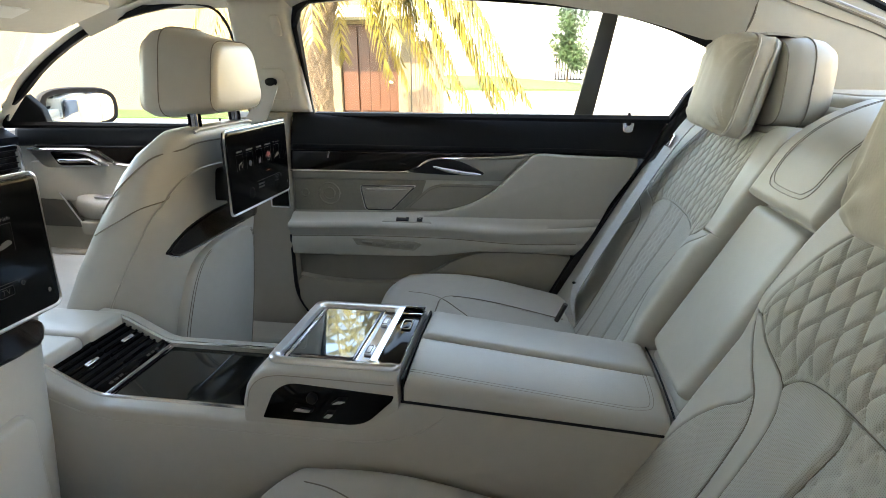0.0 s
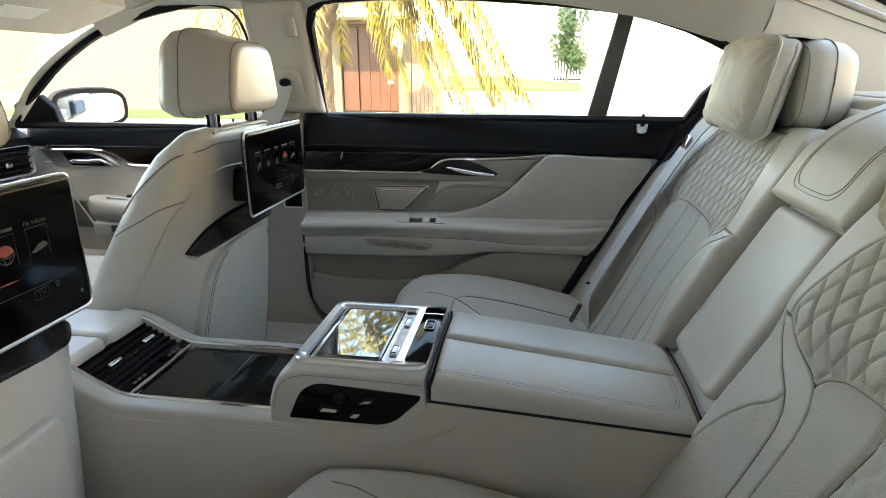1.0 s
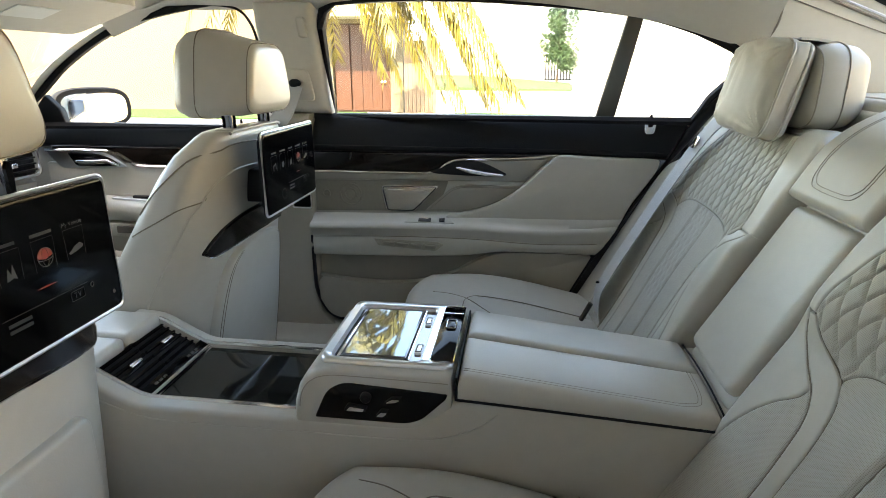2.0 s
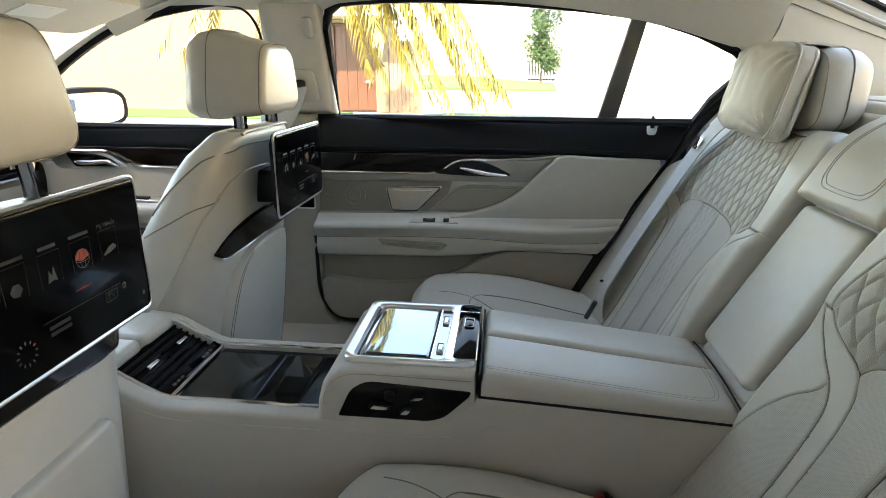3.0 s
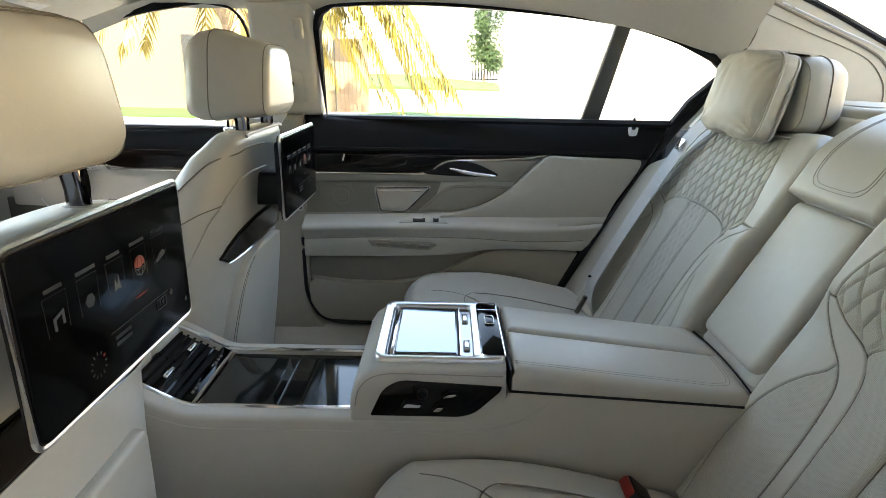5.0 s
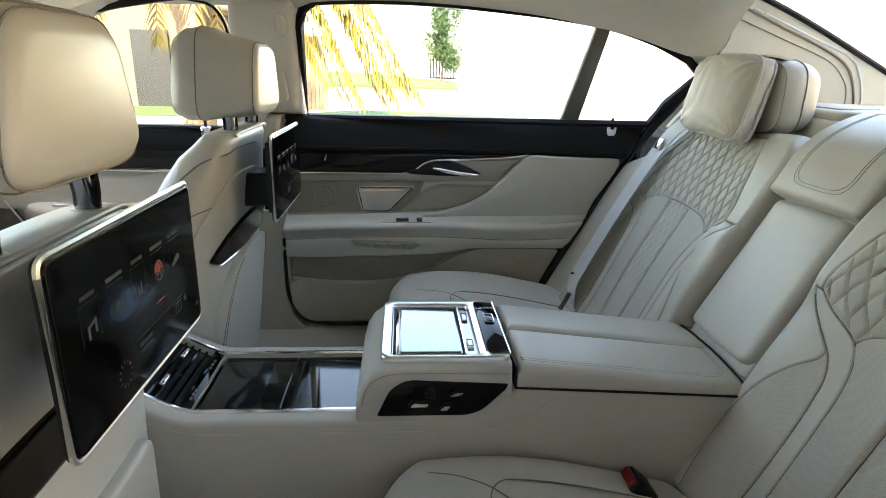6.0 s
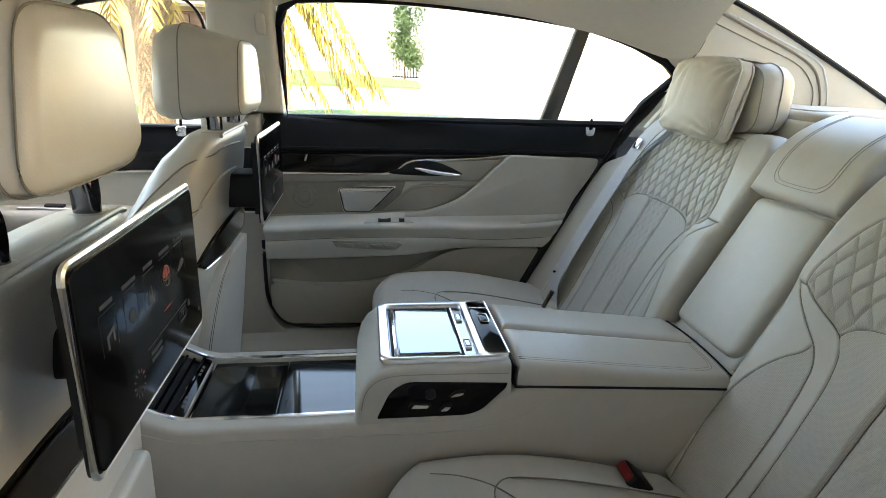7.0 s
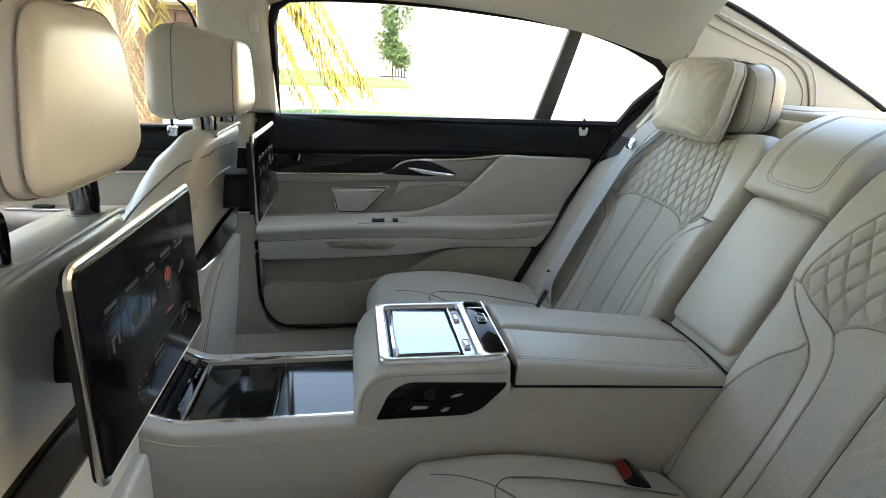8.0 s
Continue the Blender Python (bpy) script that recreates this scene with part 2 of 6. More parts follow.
def slab(place, outline, d0, d1, bevel=0.003, seg=2):
    """A plate with the outline (a, b) between the depths d0 and d1, front edges rounded."""
    bm = bmesh.new()
    back = [bm.verts.new(place(a, b, d0)) for a, b in outline]
    front = [bm.verts.new(place(a, b, d1)) for a, b in outline]
    n = len(outline)
    bm.faces.new(back)
    top = bm.faces.new(front[::-1])
    for k in range(n):
        bm.faces.new((back[k], front[k], front[(k + 1) % n], back[(k + 1) % n]))
    bmesh.ops.recalc_face_normals(bm, faces=bm.faces)
    if bevel:
        bmesh.ops.bevel(bm, geom=list(top.edges), offset=bevel, segments=seg, profile=0.5, affect="EDGES", clamp_overlap=True)
    return bm


def smooth_outline(pts, n=8):
    """A closed outline rounded through its points (Catmull-Rom)."""
    out = []
    k = len(pts)
    for i in range(k):
        p0, p1, p2, p3 = (Vector(pts[(i + j - 1) % k]) for j in range(4))
        for s in range(n):
            u = s / n
            out.append(tuple(0.5 * (2 * p1 + (p2 - p0) * u + (2 * p0 - 5 * p1 + 4 * p2 - p3) * u * u + (3 * p1 - p0 - 3 * p2 + p3) * u**3)))
    return out


def round_poly(pts, r, n=5):
    """A polygon with its corners rounded by r (one number, or one for each corner)."""
    out = []
    k = len(pts)
    for i in range(k):
        rr = r[i] if isinstance(r, (list, tuple)) else r
        p, c, q = Vector(pts[i - 1]), Vector(pts[i]), Vector(pts[(i + 1) % k])
        if rr <= 0:
            out.append(tuple(c))
            continue
        u, w = (p - c), (q - c)
        s = min(rr, 0.45 * u.length, 0.45 * w.length)
        a, b = c + u.normalized() * s, c + w.normalized() * s
        for t in range(n + 1):
            f = t / n
            out.append(tuple((1 - f) ** 2 * a + 2 * f * (1 - f) * c + f * f * b))
    return out


def spline(pts, n=8):
    """Points along a smooth open line."""
    P = [Vector(p) for p in pts]
    out = []
    for i in range(len(P) - 1):
        p0, p1, p2, p3 = P[max(i - 1, 0)], P[i], P[i + 1], P[min(i + 2, len(P) - 1)]
        for s in range(n):
            u = s / n
            out.append(0.5 * (2 * p1 + (p2 - p0) * u + (2 * p0 - 5 * p1 + 4 * p2 - p3) * u * u + (3 * p1 - p0 - 3 * p2 + p3) * u**3))
    return out + [P[-1]]


def tube(pts, r=0.002, sides=6, closed=False, flat=None, wide=(0, 0, 1)):
    """A round rod along pts, or a flat band where flat = (half width, half thickness) and wide names its width's direction."""
    bm = bmesh.new()
    P = [Vector(p) for p in pts]
    n = len(P)
    rings = []
    up = Vector((0, 0, 1))
    for i in range(n):
        d = (P[(i + 1) % n] - P[i - 1]) if closed else (P[min(i + 1, n - 1)] - P[max(i - 1, 0)])
        d.normalize()
        if flat:
            side = Vector(wide[i] if isinstance(wide[0], (tuple, list, Vector)) else wide)
            side = (side - d * side.dot(d)).normalized()
            nor = d.cross(side)
            ring = [P[i] + side * flat[0] * sx + nor * flat[1] * sy for sx, sy in ((-1, -1), (1, -1), (1, 1), (-1, 1))]
        else:
            side = d.cross(up)
            if side.length < 1e-3:
                side = d.cross(Vector((1, 0, 0)))
            side.normalize()
            nor = side.cross(d)
            rad = r[i] if isinstance(r, (list, tuple)) else r
            ring = [P[i] + (side * math.cos(2 * math.pi * k / sides) + nor * math.sin(2 * math.pi * k / sides)) * rad for k in range(sides)]
        rings.append([bm.verts.new(p) for p in ring])
    m = len(rings[0])
    for i in range(n if closed else n - 1):
        for k in range(m):
            bm.faces.new((rings[i][k], rings[i][(k + 1) % m], rings[(i + 1) % n][(k + 1) % m], rings[(i + 1) % n][k]))
    if not closed:
        bm.faces.new(rings[0][::-1])
        bm.faces.new(rings[-1])
    bmesh.ops.recalc_face_normals(bm, faces=bm.faces)
    return bm


def ring_slab(place, outer, inner, d0, d1, lip=0.002):
    """A plate with an opening; outer and inner have as many points each, and both upper edges are bevelled by lip."""
    bm = bmesh.new()
    n = len(outer)
    mid_o = sum((Vector(p) for p in outer), Vector((0, 0))) / n

    def shrink(pts, k):
        return [Vector(p) + (mid_o - Vector(p)).normalized() * k for p in pts]

    loops = [[bm.verts.new(place(p[0], p[1], d)) for p in pts] for pts, d in ((outer, d0), (outer, d1 - lip), (shrink(outer, lip), d1), (shrink(inner, -lip), d1), (inner, d1 - lip), (inner, d0))]
    for a, b in zip(loops, loops[1:] + loops[:1]):
        for k in range(n):
            bm.faces.new((a[k], a[(k + 1) % n], b[(k + 1) % n], b[k]))
    bmesh.ops.recalc_face_normals(bm, faces=bm.faces)
    return bm


def loft(rings, caps=True):
    bm = bmesh.new()
    R = [[bm.verts.new(p) for p in ring] for ring in rings]
    m = len(R[0])
    for i in range(len(R) - 1):
        for k in range(m):
            bm.faces.new((R[i][k], R[i][(k + 1) % m], R[i + 1][(k + 1) % m], R[i + 1][k]))
    if caps:
        bm.faces.new(R[0][::-1])
        bm.faces.new(R[-1])
    bmesh.ops.recalc_face_normals(bm, faces=bm.faces)
    return bm


def oval(n, p=4.0):
    """Unit ring points of a rounded square of power p."""
    out = []
    for k in range(n):
        t = 2 * math.pi * k / n
        c, s = math.cos(t), math.sin(t)
        out.append((math.copysign(abs(c) ** (2 / p), c), math.copysign(abs(s) ** (2 / p), s)))
    return out


def box(x0, x1, y0, y1, z0, z1, bevel=0.004, seg=2):
    bm = bmesh.new()
    bmesh.ops.create_cube(bm, size=1)
    for v in bm.verts:
        v.co = Vector(((x0 + x1) / 2 + v.co.x * (x1 - x0), (y0 + y1) / 2 + v.co.y * (y1 - y0), (z0 + z1) / 2 + v.co.z * (z1 - z0)))
    if bevel:
        bmesh.ops.bevel(bm, geom=bm.edges[:], offset=bevel, segments=seg, profile=0.5, affect="EDGES", clamp_overlap=True)
    return bm


def turned(bm, m):
    bmesh.ops.transform(bm, matrix=m, verts=bm.verts)
    return bm


def cushion(cx, cy, cz, sx, sy, sz, power=(3.5, 3.5), n=48, crease=0.0):
    """A stuffed pillow: a rounded block with a little unevenness."""
    bm = bmesh.new()
    rings = []
    p1, p2 = power
    for j in range(n // 2 + 1):
        ph = -math.pi / 2 + math.pi * j / (n // 2)
        c, s = max(0, math.cos(ph)), math.sin(ph)
        kc, ks = c ** (2 / p1), math.copysign(abs(s) ** (2 / p1), s)
        ring = []
        for ux, uy in oval(n, p2):
            q = Vector((ux * kc, uy * kc, ks))
            f = 1 + crease * noise.noise(Vector((q.x * 1.2 + cx * 9, q.y * 2.2 + cy * 7, q.z * 2.5))) + crease * 0.4 * noise.noise(q * 5)
            ring.append((cx + q.x * sx * f, cy + q.y * sy * f, cz + q.z * sz * f))
        rings.append(ring)
    bm = loft(rings)
    bmesh.ops.remove_doubles(bm, verts=bm.verts, dist=1e-5)
    return bm


def merged(*bms):
    out = bmesh.new()
    for b in bms:
        me = bpy.data.meshes.new("joined")
        b.to_mesh(me)
        b.free()
        out.from_mesh(me)
        bpy.data.meshes.remove(me)
    return out


def xz(y):
    """A wall that faces the cabin's middle from the side y: (x, z, depth towards the middle)."""
    s = 1 if y > 0 else -1
    return lambda a, b, d: Vector((a, y - s * d, b))


def yz(x):
    """A face that looks backwards from x."""
    return lambda a, b, d: Vector((x + d, a, b))


def flat(z):
    return lambda a, b, d: Vector((a, b, z + d))

# ---- the car's shell ----
FARY = 0.715
far_wall = xz(FARY)


def side_y(x, z):
    """The inside of the greenhouse on the far side: it leans in upwards and narrows backwards."""
    return 0.742 - 0.42 * max(0.0, z - 0.98) - 0.45 * max(0.0, x - 0.12) ** 1.3 - 0.10 * max(0.0, -1.0 - x)


def leaning(a, b, d):
    return Vector((a, side_y(a, b) - d, b))


WIN_TOP = lerp([(-0.60, 1.235), (-0.56, 1.252), (-0.35, 1.262), (-0.10, 1.252), (0.17, 1.222), (0.33, 1.172), (0.40, 1.135), (0.43, 1.10)])

setting("floor", box(-1.9, 1.0, -0.72, 0.74, 0.26, 0.33, 0.01), CARPET, "beige carpeted car floor", "carpet")

# headliner: one arched sheet
bm = bmesh.new()
NX, NY = 48, 24
grid = []
for i in range(NX + 1):
    row = []
    for j in range(NY + 1):
        v = -1 + 2 * j / NY
        x = -1.13 + (1.612 - 0.055 * max(0.0, min(1.0, (abs(v) - 0.45) / 0.3))) * i / NX
        edge = side_y(x, 1.26) if v > 0 else side_y(x, 1.26)
        y = v * (edge + 0.012)
        top = 1.325 - 0.05 * max(0, x - 0.1) - 0.12 * max(0.0, -0.85 - x)
        rim = WIN_TOP(x) + 0.004 if -0.6 < x < 0.43 else (1.252 if x <= -0.6 else 1.10 + 0.0 * x)
        if x > 0.34:
            rim = 1.165
        if x < -0.95:
            rim = 1.262 - 0.42 * (-0.95 - x)
        k = max(0.0, (abs(v) - 0.62) / 0.38)
        row.append(bm.verts.new((x, y, top - (top - rim) * k**2.0)))
    grid.append(row)
for i in range(NX):
    for j in range(NY):
        bm.faces.new((grid[i][j], grid[i][j + 1], grid[i + 1][j + 1], grid[i + 1][j]))
bmesh.ops.recalc_face_normals(bm, faces=bm.faces)
bmesh.ops.solidify(bm, geom=bm.faces[:], thickness=0.012)
setting("ceiling", bm, HEADLINER, "ivory cloth headliner of the car roof", "ceiling")
setting("roof", box(-1.05, 0.50, -0.62, 0.62, 1.345, 1.375, 0.02), PAINT, "dark painted car roof panel", "roof")

# far B pillar trim
bm = patch(leaning, 0.985, 1.262, lambda z: -0.775 + 0.03 * (z - 0.985) / 0.27, lambda z: -0.597 + 0.01 * (z - 0.985) / 0.27, 0.03, 16, 18, 0.026, 0.03)
pillar = setting("pillar_trim_upper", bm, HEADLINER, "ivory B-pillar trim with seat belt outlet", "trim")
part("belt_panel", slab(leaning, round_poly([(-0.70, 1.02), (-0.625, 1.02), (-0.63, 1.10), (-0.70, 1.10)], 0.015), 0.03, 0.036, 0.003), HEADLINER, pillar)
part("belt_outlet", turned(cushion(0, 0, 0, 0.016, 0.012, 0.011, (2.2, 2.2), 16), Matrix.Translation((-0.668, 0.66, 1.066))), RUBBER, pillar, "black belt outlet")
part("coat_hook", slab(leaning, round_poly([(-0.635, 1.175), (-0.612, 1.175), (-0.612, 1.222), (-0.635, 1.222)], 0.008), 0.03, 0.04, 0.004), HEADLINER, pillar)
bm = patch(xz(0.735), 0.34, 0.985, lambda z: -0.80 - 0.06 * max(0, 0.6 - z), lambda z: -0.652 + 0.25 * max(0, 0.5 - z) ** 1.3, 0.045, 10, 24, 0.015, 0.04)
lower = setting("pillar_trim_lower", bm, TRIM_SHADED, "ivory lower B-pillar trim with an air vent", "trim")
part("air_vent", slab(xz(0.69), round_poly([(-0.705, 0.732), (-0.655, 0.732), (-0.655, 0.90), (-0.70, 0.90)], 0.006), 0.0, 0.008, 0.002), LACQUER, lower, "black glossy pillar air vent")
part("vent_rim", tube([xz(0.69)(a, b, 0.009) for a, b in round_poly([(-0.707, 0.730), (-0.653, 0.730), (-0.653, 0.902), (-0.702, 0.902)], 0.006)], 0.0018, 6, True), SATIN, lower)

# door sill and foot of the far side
setting("sill_trim", patch(lambda a, b, d: Vector((a, b - 0.0, 0.33 + d)), 0.60, 0.745, -0.85, 0.20, lambda a, b: 0.02 + 0.05 * ((b - 0.60) / 0.145) ** 2, 20, 8, 0.01, 0.03), TRIM_SHADED, "ivory door sill trim beside the carpet", "trim")
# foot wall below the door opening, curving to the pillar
setting("sill_side", box(-0.9, 0.25, 0.742, 0.80, 0.30, 0.42, 0.01), TRIM_SHADED, "ivory inner sill panel", "trim")

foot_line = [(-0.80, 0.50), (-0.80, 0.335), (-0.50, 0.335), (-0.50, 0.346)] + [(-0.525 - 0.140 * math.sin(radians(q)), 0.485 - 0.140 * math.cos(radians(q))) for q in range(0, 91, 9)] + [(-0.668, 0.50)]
setting("pillar_foot", slab(xz(0.738), foot_line, 0.0, 0.046, 0.014, 4), TRIM_SHADED, "ivory trim curving from the pillar into the sill", "trim")

# outer skins that close the car
setting("body_side", merged(box(-1.95, -0.66, 0.80, 0.86, 0.2, 0.92, 0.01), box(-0.66, 0.36, 0.80, 0.86, 0.2, 0.965, 0.01), box(0.36, 1.5, 0.78, 0.86, 0.2, 0.975, 0.01)), PAINT, "dark painted car body side", "car body")
setting("bulkhead", box(-2.0, -1.92, -0.8, 0.8, 0.2, 0.90, 0.01), PLASTIC, "dark front bulkhead of the cabin", "bulkhead")
setting("rear_bulkhead", box(0.62, 0.68, -0.72, 0.72, 0.3, 0.965, 0.01), CARPET, "carpeted bulkhead behind the rear seats", "bulkhead")
setting("near_sill", box(-1.9, 0.6, -0.80, -0.70, 0.2, 0.40, 0.02), TRIM, "ivory sill below the rear door", "trim")

# ---- far rear door ----
door = thing("door_1", "closed rear car door, ivory leather with dark wood and black upper trim", "car door", (-0.2, 0.76, 0.40), kind="structure")
shell = round_poly([(-0.652, 0.972), (-0.658, 0.60), (-0.655, 0.47), (-0.615, 0.40), (-0.54, 0.388), (-0.02, 0.388), (0.045, 0.47), (0.272, 0.880), (0.335, 0.972)], [0.0, 0.05, 0.09, 0.09, 0.09, 0.03, 0.05, 0.03, 0.0])
part("door_panel", slab(xz(0.795), shell, 0.0, 0.07, 0.006), TRIM, door)
part("door_seal", tube([xz(0.694)(a - 0.003, b - 0.002, 0.0) for a, b in shell[1:-1] if a < 0.0], 0.0055, 6), RUBBER, door, "black rubber door seal")
EDGE_LINE = spline([(0.000, 0.39), (0.058, 0.481), (0.124, 0.608), (0.171, 0.681), (0.246, 0.808), (0.286, 0.875), (0.318, 0.93), (0.350, 0.985), (0.378, 1.03), (0.410, 1.085)], 6)
part("edge_seal", tube([Vector((p[0], 0.703 - 0.42 * max(0.0, p[0] - 0.22) ** 1.2 - 0.30 * max(0.0, p[1] - 0.985), p[1])) for p in EDGE_LINE], [0.0055 + 0.007 * max(0.0, min(1.0, (p[1] - 0.88) / 0.06)) for p in EDGE_LINE], 8), RUBBER, door, "black rubber seal of the door edge")


def upper(a, b, d):
    k = (b - 0.888) / 0.097
    return Vector((a, 0.722 - 0.45 * max(0, a - 0.10) ** 1.5 + 0.030 * k * k - d, b))


part("upper_trim", patch(upper, 0.886, 0.985, lambda z: -0.650, lambda z: 0.285 + 0.55 * (z - 0.886), 0.022, 40, 14, 0.014, 0.03), BLACK_SKIN, door, "black grained upper door trim")
wood = [(-0.645, 0.886), (-0.3, 0.888), (0.018, 0.892), (-0.03, 0.882), (-0.10, 0.877), (-0.22, 0.876), (-0.265, 0.868), (-0.30, 0.843), (-0.335, 0.836), (-0.648, 0.834)]
part("wood_strip", slab(xz(0.712), wood, 0.0, 0.016, 0.003), WOOD, door, "dark lacquered wood strip")
part("wood_joint", tube([xz(0.712)(-0.535, 0.885, 0.018), xz(0.712)(-0.54, 0.868, 0.018)], 0.0022, 5), SATIN, door)
chr_line = spline([(-0.648, 0.833), (-0.45, 0.8335), (-0.335, 0.8345), (-0.30, 0.842), (-0.266, 0.866), (-0.22, 0.8745), (-0.14, 0.876), (-0.06, 0.881), (0.015, 0.890)], 8)
part("chrome_strip", tube([xz(0.712)(p[0], p[1], 0.017) for p in chr_line], 0.0028, 6), CHROME, door, "thin chrome strip")
part("door_skin", slab(xz(0.722), round_poly([(-0.65, 0.84), (-0.65, 0.70), (0.10, 0.70), (0.16, 0.72), (0.25, 0.885), (0.0, 0.89)], 0.01), 0.0, 0.015, 0.003), TRIM, door)
recess = smooth_outline([(-0.315, 0.836), (-0.285, 0.852), (-0.245, 0.869), (-0.19, 0.869), (-0.135, 0.848), (-0.118, 0.833), (-0.2, 0.830)], 6)
part("trim_rail", slab(xz(0.712), [(-0.648, 0.831), (-0.34, 0.833), (-0.30, 0.840), (-0.266, 0.864), (-0.20, 0.872), (-0.10, 0.874), (-0.01, 0.878), (-0.045, 0.838), (-0.066, 0.816), (-0.28, 0.813), (-0.648, 0.808)], 0.0, 0.0135, 0.004, 3), BRUSHED, door, "satin champagne trim rail")
part("handle_recess", slab(xz(0.700), recess, 0.0, 0.008, 0.002), RUBBER, door, "black recess behind the door handle")
lever = loft([[Vector((x, 0.694 - o + 0.006 * cy, z + hh * sz)) for cy, sz in oval(12, 3)] for x, z, hh, o in
              ((-0.248, 0.852, 0.002, 0.002), (-0.238, 0.851, 0.004, 0.008), (-0.21, 0.845, 0.006, 0.013), (-0.17, 0.839, 0.0055, 0.013), (-0.135, 0.836, 0.004, 0.009), (-0.122, 0.835, 0.002, 0.004))])
part("door_handle", lever, CHROME, door, "chrome lever door handle")
part("speaker_grille", slab(xz(0.712), round_poly([(-0.648, 0.718), (-0.30, 0.728), (-0.27, 0.812), (-0.645, 0.808)], 0.006), 0.0, 0.006, 0), GRILLE_TAUPE, door, "perforated metal speaker grille", False)
for x, z, r in ((-0.545, 0.768, 0.030), (-0.545, 0.768, 0.016), (-0.615, 0.768, 0.010)):
    part("speaker_ring", tube([xz(0.706)(x + r * math.cos(q), z + r * math.sin(q), 0.0) for q in [2 * math.pi * k / 24 for k in range(24)]], 0.0026, 6, True), GRILLE_TAUPE, door)
tray_rim = round_poly([(-0.443, 0.724), (-0.365, 0.724), (-0.293, 0.800), (-0.458, 0.796)], 0.012)
part("ashtray_rim", slab(xz(0.7065), tray_rim, 0.0, 0.006, 0.002), CHROME, door, "satin metal ashtray rim", False)
part("ashtray_lid", slab(xz(0.701), round_poly([(-0.437, 0.729), (-0.368, 0.729), (-0.304, 0.794), (-0.450, 0.791)], 0.008), 0.0, 0.003, 0.001), LIDMETAL, door, "brushed metal ashtray lid", False)
part("lid_grip", tube([xz(0.697)(-0.435, 0.786, 0.0), xz(0.697)(-0.325, 0.787, 0.0)], 0.002, 6), CHROME, door)
part("lid_gap", tube([xz(0.7005)(a, b, 0.0) for a, b in round_poly([(-0.439, 0.7275), (-0.367, 0.7275), (-0.300, 0.796), (-0.453, 0.793)], 0.009)], 0.0016, 5, True), RUBBER, door)
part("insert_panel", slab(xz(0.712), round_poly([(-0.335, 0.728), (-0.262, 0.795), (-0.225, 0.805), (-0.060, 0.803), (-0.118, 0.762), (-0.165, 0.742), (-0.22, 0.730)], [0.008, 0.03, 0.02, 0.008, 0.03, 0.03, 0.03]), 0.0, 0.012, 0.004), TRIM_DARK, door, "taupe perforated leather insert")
part("insert_seam", tube([xz(0.712)(a, b, 0.0125) for a, b in round_poly([(-0.322, 0.733), (-0.258, 0.790), (-0.222, 0.799), (-0.085, 0.798), (-0.122, 0.768), (-0.168, 0.747), (-0.22, 0.735)], [0.008, 0.03, 0.02, 0.008, 0.03, 0.03, 0.03])], 0.001, 5, True), SEAM, door)
swoosh = smooth_outline([(0.022, 0.890), (0.10, 0.888), (0.18, 0.886), (0.272, 0.880), (0.214, 0.770), (0.166, 0.695), (0.05, 0.690), (-0.12, 0.690), (-0.27, 0.700), (-0.27, 0.7225), (-0.223, 0.730), (-0.155, 0.751), (-0.106, 0.778), (-0.065, 0.812), (-0.035, 0.843), (-0.008, 0.869)], 6)
part("upper_pad", slab(xz(0.706), swoosh, 0.0, 0.022, 0.008, 3), LEATHER, door, "ivory leather upper door pad")


DOOR_END = lerp([(0.38, 0.004), (0.481, 0.056), (0.608, 0.122), (0.681, 0.169), (0.808, 0.243), (0.875, 0.282), (0.98, 0.337)])
ledge_z = lerp([(-0.66, 0.689), (-0.43, 0.698), (-0.20, 0.699), (-0.04, 0.692), (0.10, 0.696), (0.20, 0.706)])
root_z = lerp([(-0.66, 0.713), (-0.44, 0.719), (-0.23, 0.729), (-0.10, 0.736), (0.20, 0.742)])
foot_z = lerp([(-0.66, 0.594), (-0.49, 0.597), (-0.26, 0.605), (-0.20, 0.612), (-0.12, 0.624), (0.20, 0.625)])
ledge_y = lerp([(-0.66, 0.652), (-0.15, 0.655), (0.05, 0.664), (0.20, 0.672)])


def rest_section(x):
    """The armrest's section at x: a sloping ledge, a rounded nose, a crease and an upright face."""
    e, r, f, y = ledge_z(x), root_z(x), foot_z(x), ledge_y(x)
    return [(0.702, r), (0.690, r - 0.006), (0.678, e + 0.35 * (r - e)), (y + 0.010, e + 0.004), (y + 0.004, e + 0.0015), (y + 0.001, e - 0.003), (y, e - 0.008), (y + 0.003, e - 0.014), (0.672, e - 0.030), (0.6775, e - 0.040),
            (0.676, e - 0.044), (0.673, e - 0.050), (0.674, 0.5 * (e + f) - 0.02), (0.676, f + 0.008), (0.679, f + 0.002), (0.686, f), (0.712, f - 0.002)]


bm = bmesh.new()
rows = []
for i in range(81):
    row = []
    for k, (y, z) in enumerate(rest_section(-0.652 + 0.86 * i / 80)):
        x = -0.652 + (DOOR_END(z) - 0.004 + 0.652) * i / 80
        y, z = rest_section(x)[k]
        row.append(bm.verts.new((x, y, z)))
    rows.append(row)
for i in range(80):
    for k in range(len(rows[0]) - 1):
        bm.faces.new((rows[i][k], rows[i][k + 1], rows[i + 1][k + 1], rows[i + 1][k]))
for end in (rows[0], rows[-1]):
    bm.faces.new(end)
bmesh.ops.recalc_face_normals(bm, faces=bm.faces)
part("armrest", bm, LEATHER, door, "ivory leather door armrest")


